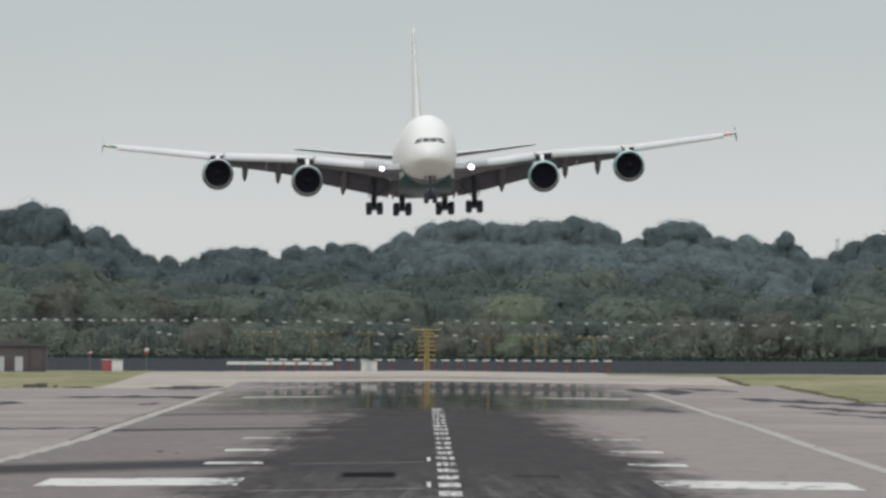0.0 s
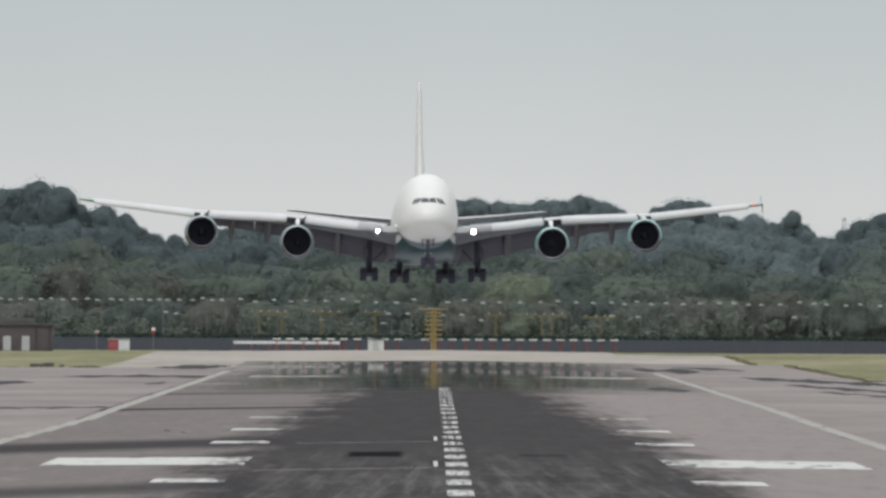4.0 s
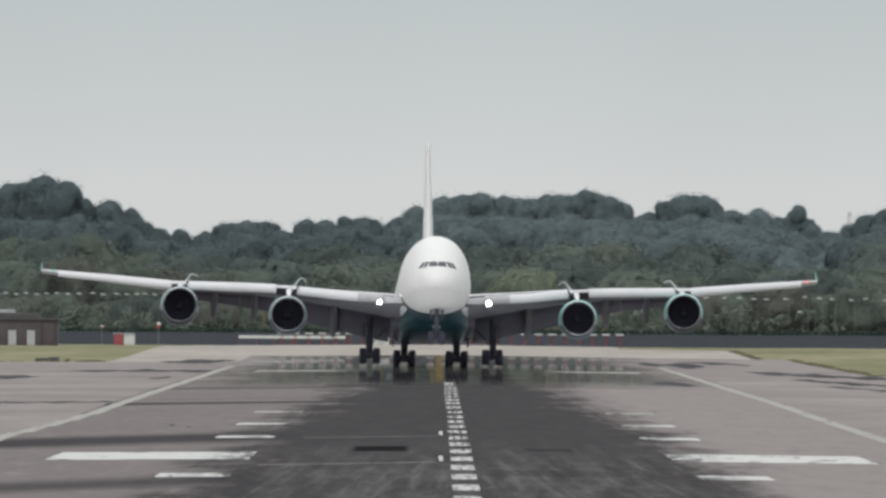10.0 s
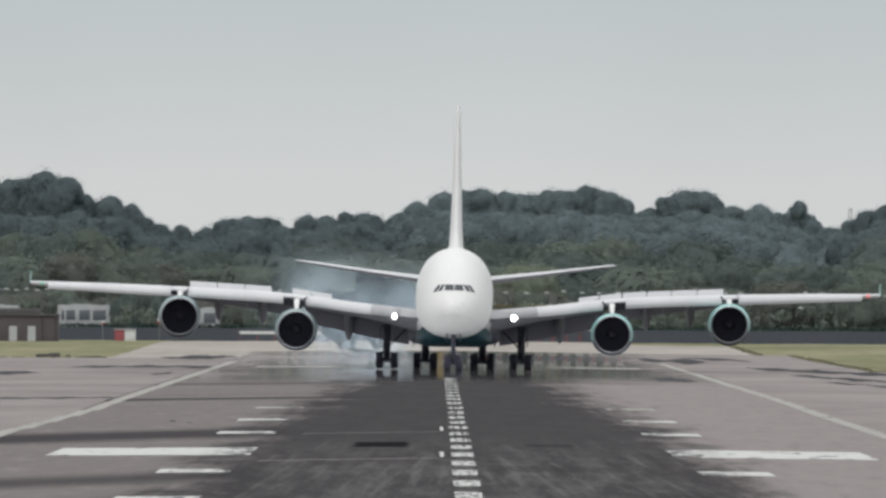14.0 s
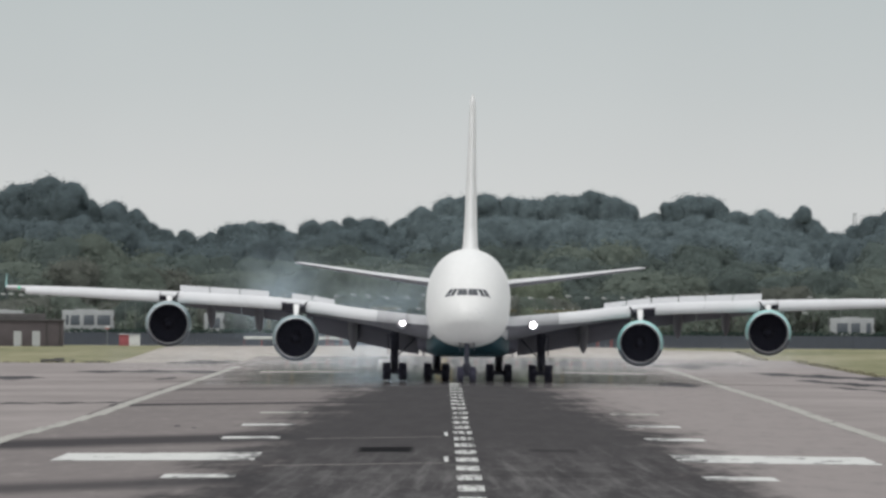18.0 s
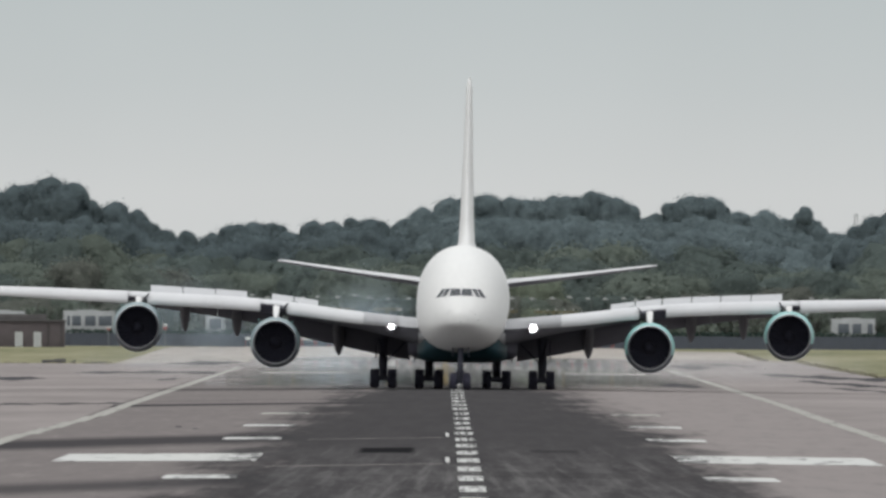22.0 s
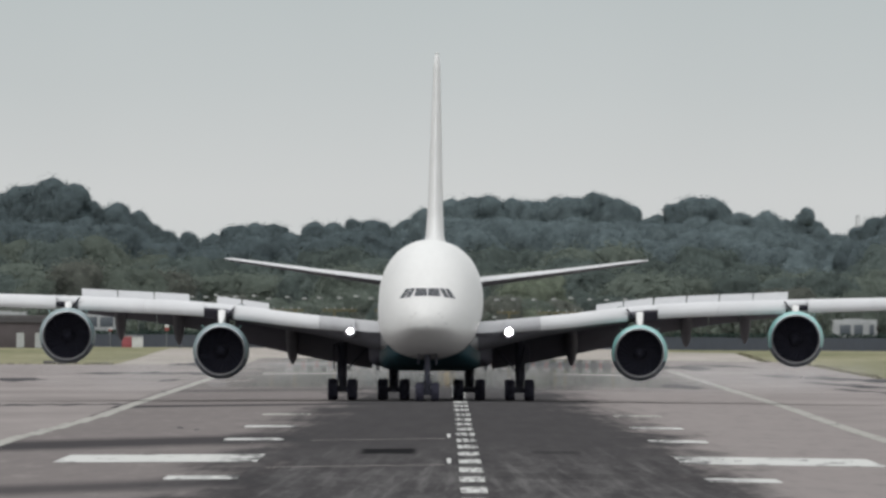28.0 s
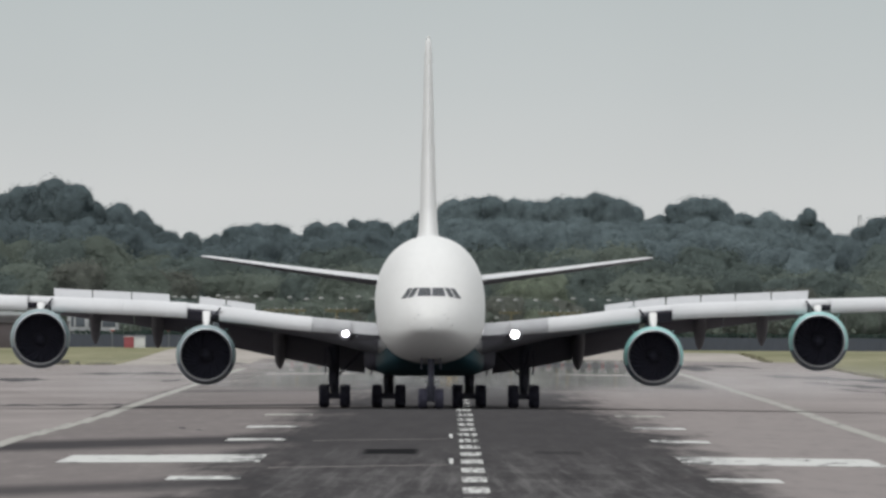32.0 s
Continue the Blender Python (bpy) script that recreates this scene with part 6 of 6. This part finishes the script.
def wash():
    rng = random.Random(91)
    for k in range(7):
        side = -1 if k % 2 else 1
        r = rng.uniform(7.0, 10.0)
        ob = part("dust_puff", wash_geo(rng, r), WASH_M, None, at=pose(0, 2600, -8))
        tagged(ob, "thin grey puff of dust blown up by the engines", "dust", "jet wash puffs")
        WASH.append((ob, Vector((side * (4 + 3.6 * k + rng.uniform(-2, 2)), 45 + 20 * k, r * 0.21 * rng.uniform(0.70, 1.0))), 12.2 + rng.uniform(0, 2.4)))


wash()


# ---- what moves ----
AIR_DROP = -0.30                # the gear hangs lower until the wheels carry the weight


def motions():
    walk(plane, [
    (0.0, pose(-1.16, 3380.2, 20.89, -2.30, -1.45, 1.57)),
    (0.5, pose(-1.40, 3349.8, 19.68, -2.30, -0.44, 1.74)),
    (1.0, pose(-1.59, 3319.8, 18.35, -2.30, 0.49, 1.72)),
    (1.5, pose(-1.68, 3289.6, 17.07, -2.30, 0.29, 1.55)),
    (2.0, pose(-1.75, 3259.0, 15.69, -2.27, 0.01, 1.36)),
    (2.5, pose(-1.90, 3228.2, 14.29, -2.23, 0.68, 1.37)),
    (3.0, pose(-2.01, 3197.3, 12.79, -2.20, 0.79, 1.39)),
    (3.5, pose(-1.97, 3166.2, 11.25, -2.47, -0.11, 1.11)),
    (5.5, pose(-2.55, 3037.1, 5.13, -3.73, 1.53, 1.07)),
    (6.0, pose(-2.47, 3004.1, 3.88, -4.10, 0.90, 1.01)),
    (6.5, pose(-2.38, 2971.8, 2.84, -4.55, 0.63, 0.80)),
    (7.0, pose(-2.37, 2940.6, 1.98, -5.00, 0.95, 0.71)),
    (7.5, pose(-2.35, 2910.6, 1.39, -5.15, 1.17, 0.69)),
    (8.0, pose(-2.24, 2880.6, 0.98, -5.30, 1.11, 0.63)),
    (8.5, pose(-2.10, 2850.1, 0.71, -5.25, 0.89, 0.66)),
    (9.0, pose(-1.94, 2819.4, 0.54, -5.20, 0.59, 0.79)),
    (9.5, pose(-1.78, 2788.9, 0.62, -4.70, 0.51, 0.87)),
    (10.0, pose(-1.64, 2758.9, 0.63, -4.00, 0.52, 1.04)),
    (10.5, pose(-1.45, 2729.8, 0.40, -3.70, 0.61, 1.14)),
    (11.0, pose(-1.16, 2701.2, 0.28, -3.30, 0.78, 1.05)),
    (11.5, pose(-0.78, 2672.8, 0.32, -2.80, 0.34, 0.84)),
    (12.0, pose(-0.40, 2644.5, 0.25, -2.05, 0.19, 0.53)),
    (12.5, pose(-0.06, 2616.1, 0.09, -1.00, 0.21, 0.18)),
    (13.0, pose(0.21, 2587.6, 0.00, -0.05, 0.55, -0.07)),
    (13.5, pose(0.38, 2559.3, 0.00, -0.00, 0.66, -0.17)),
    (14.0, pose(0.46, 2531.2, 0.00, -0.00, 0.58, -0.16)),
    (14.5, pose(0.46, 2503.3, 0.00, -0.00, 0.45, -0.07)),
    (16.5, pose(0.69, 2394.5, 0.00, -0.00, 0.31, 0.48)),
    (17.0, pose(0.87, 2369.6, 0.00, -0.00, 0.53, 0.25)),
    (17.5, pose(1.04, 2345.0, 0.00, -0.00, 0.65, -0.01)),
    (18.0, pose(1.13, 2320.6, 0.00, -0.00, 0.55, -0.23)),
    (18.5, pose(1.12, 2295.9, 0.00, -0.00, 0.55, -0.31)),
    (19.0, pose(1.07, 2271.4, 0.00, -0.00, 0.59, -0.26)),
    (19.5, pose(0.99, 2247.5, 0.00, -0.00, 0.68, -0.22)),
    (20.0, pose(0.92, 2224.4, 0.00, -0.00, 0.73, -0.26)),
    (20.5, pose(0.83, 2202.0, 0.00, -0.00, 0.70, -0.31)),
    (21.0, pose(0.73, 2179.9, 0.00, -0.00, 0.67, -0.37)),
    (21.5, pose(0.60, 2158.2, 0.00, -0.00, 0.60, -0.41)),
    (22.0, pose(0.45, 2136.8, 0.00, -0.00, 0.52, -0.42)),
    (22.5, pose(0.30, 2115.8, 0.00, -0.00, 0.33, -0.44)),
    (23.0, pose(0.12, 2095.2, 0.00, -0.00, 0.44, -0.39)),
    (23.5, pose(-0.04, 2074.8, 0.00, -0.00, 0.50, -0.38)),
    (24.0, pose(-0.19, 2054.4, 0.00, -0.00, 0.35, -0.46)),
    (24.5, pose(-0.35, 2034.1, 0.00, -0.00, 0.28, -0.60)),
    (25.0, pose(-0.52, 2014.4, 0.00, -0.00, 0.26, -0.76)),
    (25.5, pose(-0.71, 1995.4, 0.00, -0.00, 0.24, -0.85)),
    (27.5, pose(-1.76, 1927.2, 0.00, -0.00, -0.04, -0.70)),
    (28.0, pose(-2.04, 1911.3, 0.00, -0.00, -0.03, -0.50)),
    (28.5, pose(-2.22, 1895.7, 0.00, -0.00, -0.18, -0.27)),
    (29.0, pose(-2.37, 1880.2, 0.00, -0.00, -0.28, -0.01)),
    (29.5, pose(-2.47, 1864.4, 0.00, -0.00, -0.19, 0.20)),
    (30.0, pose(-2.47, 1848.3, 0.00, -0.00, -0.29, 0.35)),
    (30.5, pose(-2.44, 1832.1, 0.00, -0.00, -0.13, 0.39)),
    (31.0, pose(-2.38, 1816.3, 0.00, -0.00, -0.10, 0.34)),
    (31.5, pose(-2.30, 1801.6, 0.00, -0.00, -0.18, 0.27)),
    (32.0, pose(-2.26, 1788.8, 0.00, -0.00, -0.12, 0.27)),    ])
    for side, wing in WINGS:
        walk(wing, [(t, pose(side * PIVOT[0], PIVOT[1], PIVOT[2], 0, -side * a, 0)) for t, a in
                    ((0, 2.6), (9, 2.7), (10, 2.35), (11, 2.05), (11.5, 1.95), (12, 1.5), (12.5, 1.1), (13, 0.6), (14, 0.5), (20, 0.47), (24, 0.4), (27.5, 0.25), (30, 0.25), (32, 0.3))])
    flex = ((0, 2.6, 4.6), (6, 2.66, 4.8), (9, 2.7, 4.8), (10, 2.35, 4.2), (11, 2.05, 3.4), (11.5, 1.95, 3.0), (12, 1.5, 2.0), (12.5, 1.1, 1.0), (13, 0.6, 0.2), (14, 0.5, 0.0), (20, 0.47, 0.0), (24, 0.4, 0.0), (27.5, 0.25, 0.0), (30, 0.25, 0.0), (32, 0.3, 0.0))
    for side, tip in TIPS:
        arm = Vector((side * (KNEE[0] - PIVOT[0]), 0, KNEE[2] - PIVOT[2]))
        walk(tip, [(t, pose(side * PIVOT[0], PIVOT[1], PIVOT[2], 0, -side * a, 0) @ Matrix.Translation(arm) @ pose(0, 0, 0, 0, -side * b, 0)) for t, a, b in flex])
    for ob, m in SPOILERS:
        walk(ob, [(t, m @ pose(0, 0, 0, a, 0, 0)) for t, a in ((0, 0), (12.1, 0), (12.3, 4), (12.8, 32), (13.0, 36), (32, 36))])
    for g, x, y in GEAR:
        if g is nose_gear:
            rows = ((0, 0.0), (8, 0.0), (10, -0.2), (12.6, AIR_DROP), (13.0, 0.08), (13.4, 0.12), (32, 0.12))
        else:
            rows = ((0, 0.0), (8, 0.0), (9, -0.1), (9.8, -0.26), (10.5, -0.22), (11, -0.12), (11.5, -0.14), (12, -0.08), (12.5, 0.05), (13, 0.12), (32, 0.12))
        walk(g, [(t, pose(x, y, dz)) for t, dz in rows])

    for ob, p in CURLS:             # they rise out of the wing in the flare and collapse after touchdown
        walk(ob, [(t, Matrix.Translation(p + Vector((0, 0, dz)))) for t, dz in ((0, -0.92), (4.6, -0.92), (5.6, 0.0), (11.2, 0.0), (12.4, -0.92), (32, -0.92))])
    for ob, rows in SMOKE:
        walk(ob, [(t, Matrix.Translation(p)) for t, p in rows])
    trail = ((12.0, 2644.5), (14.5, 2503.3), (17.0, 2369.6), (20.0, 2224.4), (23.0, 2095.2), (25.5, 1995.4), (28.0, 1911.3), (30.0, 1848.3), (32.0, 1788.8))
    for ob, p, born in WASH:        # it trails the engines from touchdown on
        low = Matrix.Translation((p.x, lerp_table(trail, born)[0] + p.y, -8.0))
        walk(ob, [(0.0, low), (born, low)] + [(t, Matrix.Translation((p.x, y + p.y, p.z))) for t, y in trail if t > born + 0.6])
    for (c, x), (t0, t1, dx), off in zip(COACHES, ((9.3, 11.0, -30), (8.2, 10.2, -24), (15.0, 17.4, 34), (9.6, 11.6, -44)), (0, 0, 26, 0)):
        walk(c, [(t, pose(x + d, 3892, 1.1)) for t, d in ((0, dx * 1.6), (t0, dx), ((t0 + t1) / 2, dx * 0.4), (t1, 0), (28.4, 0), (29.5, off * 0.6), (32, off))])


motions()
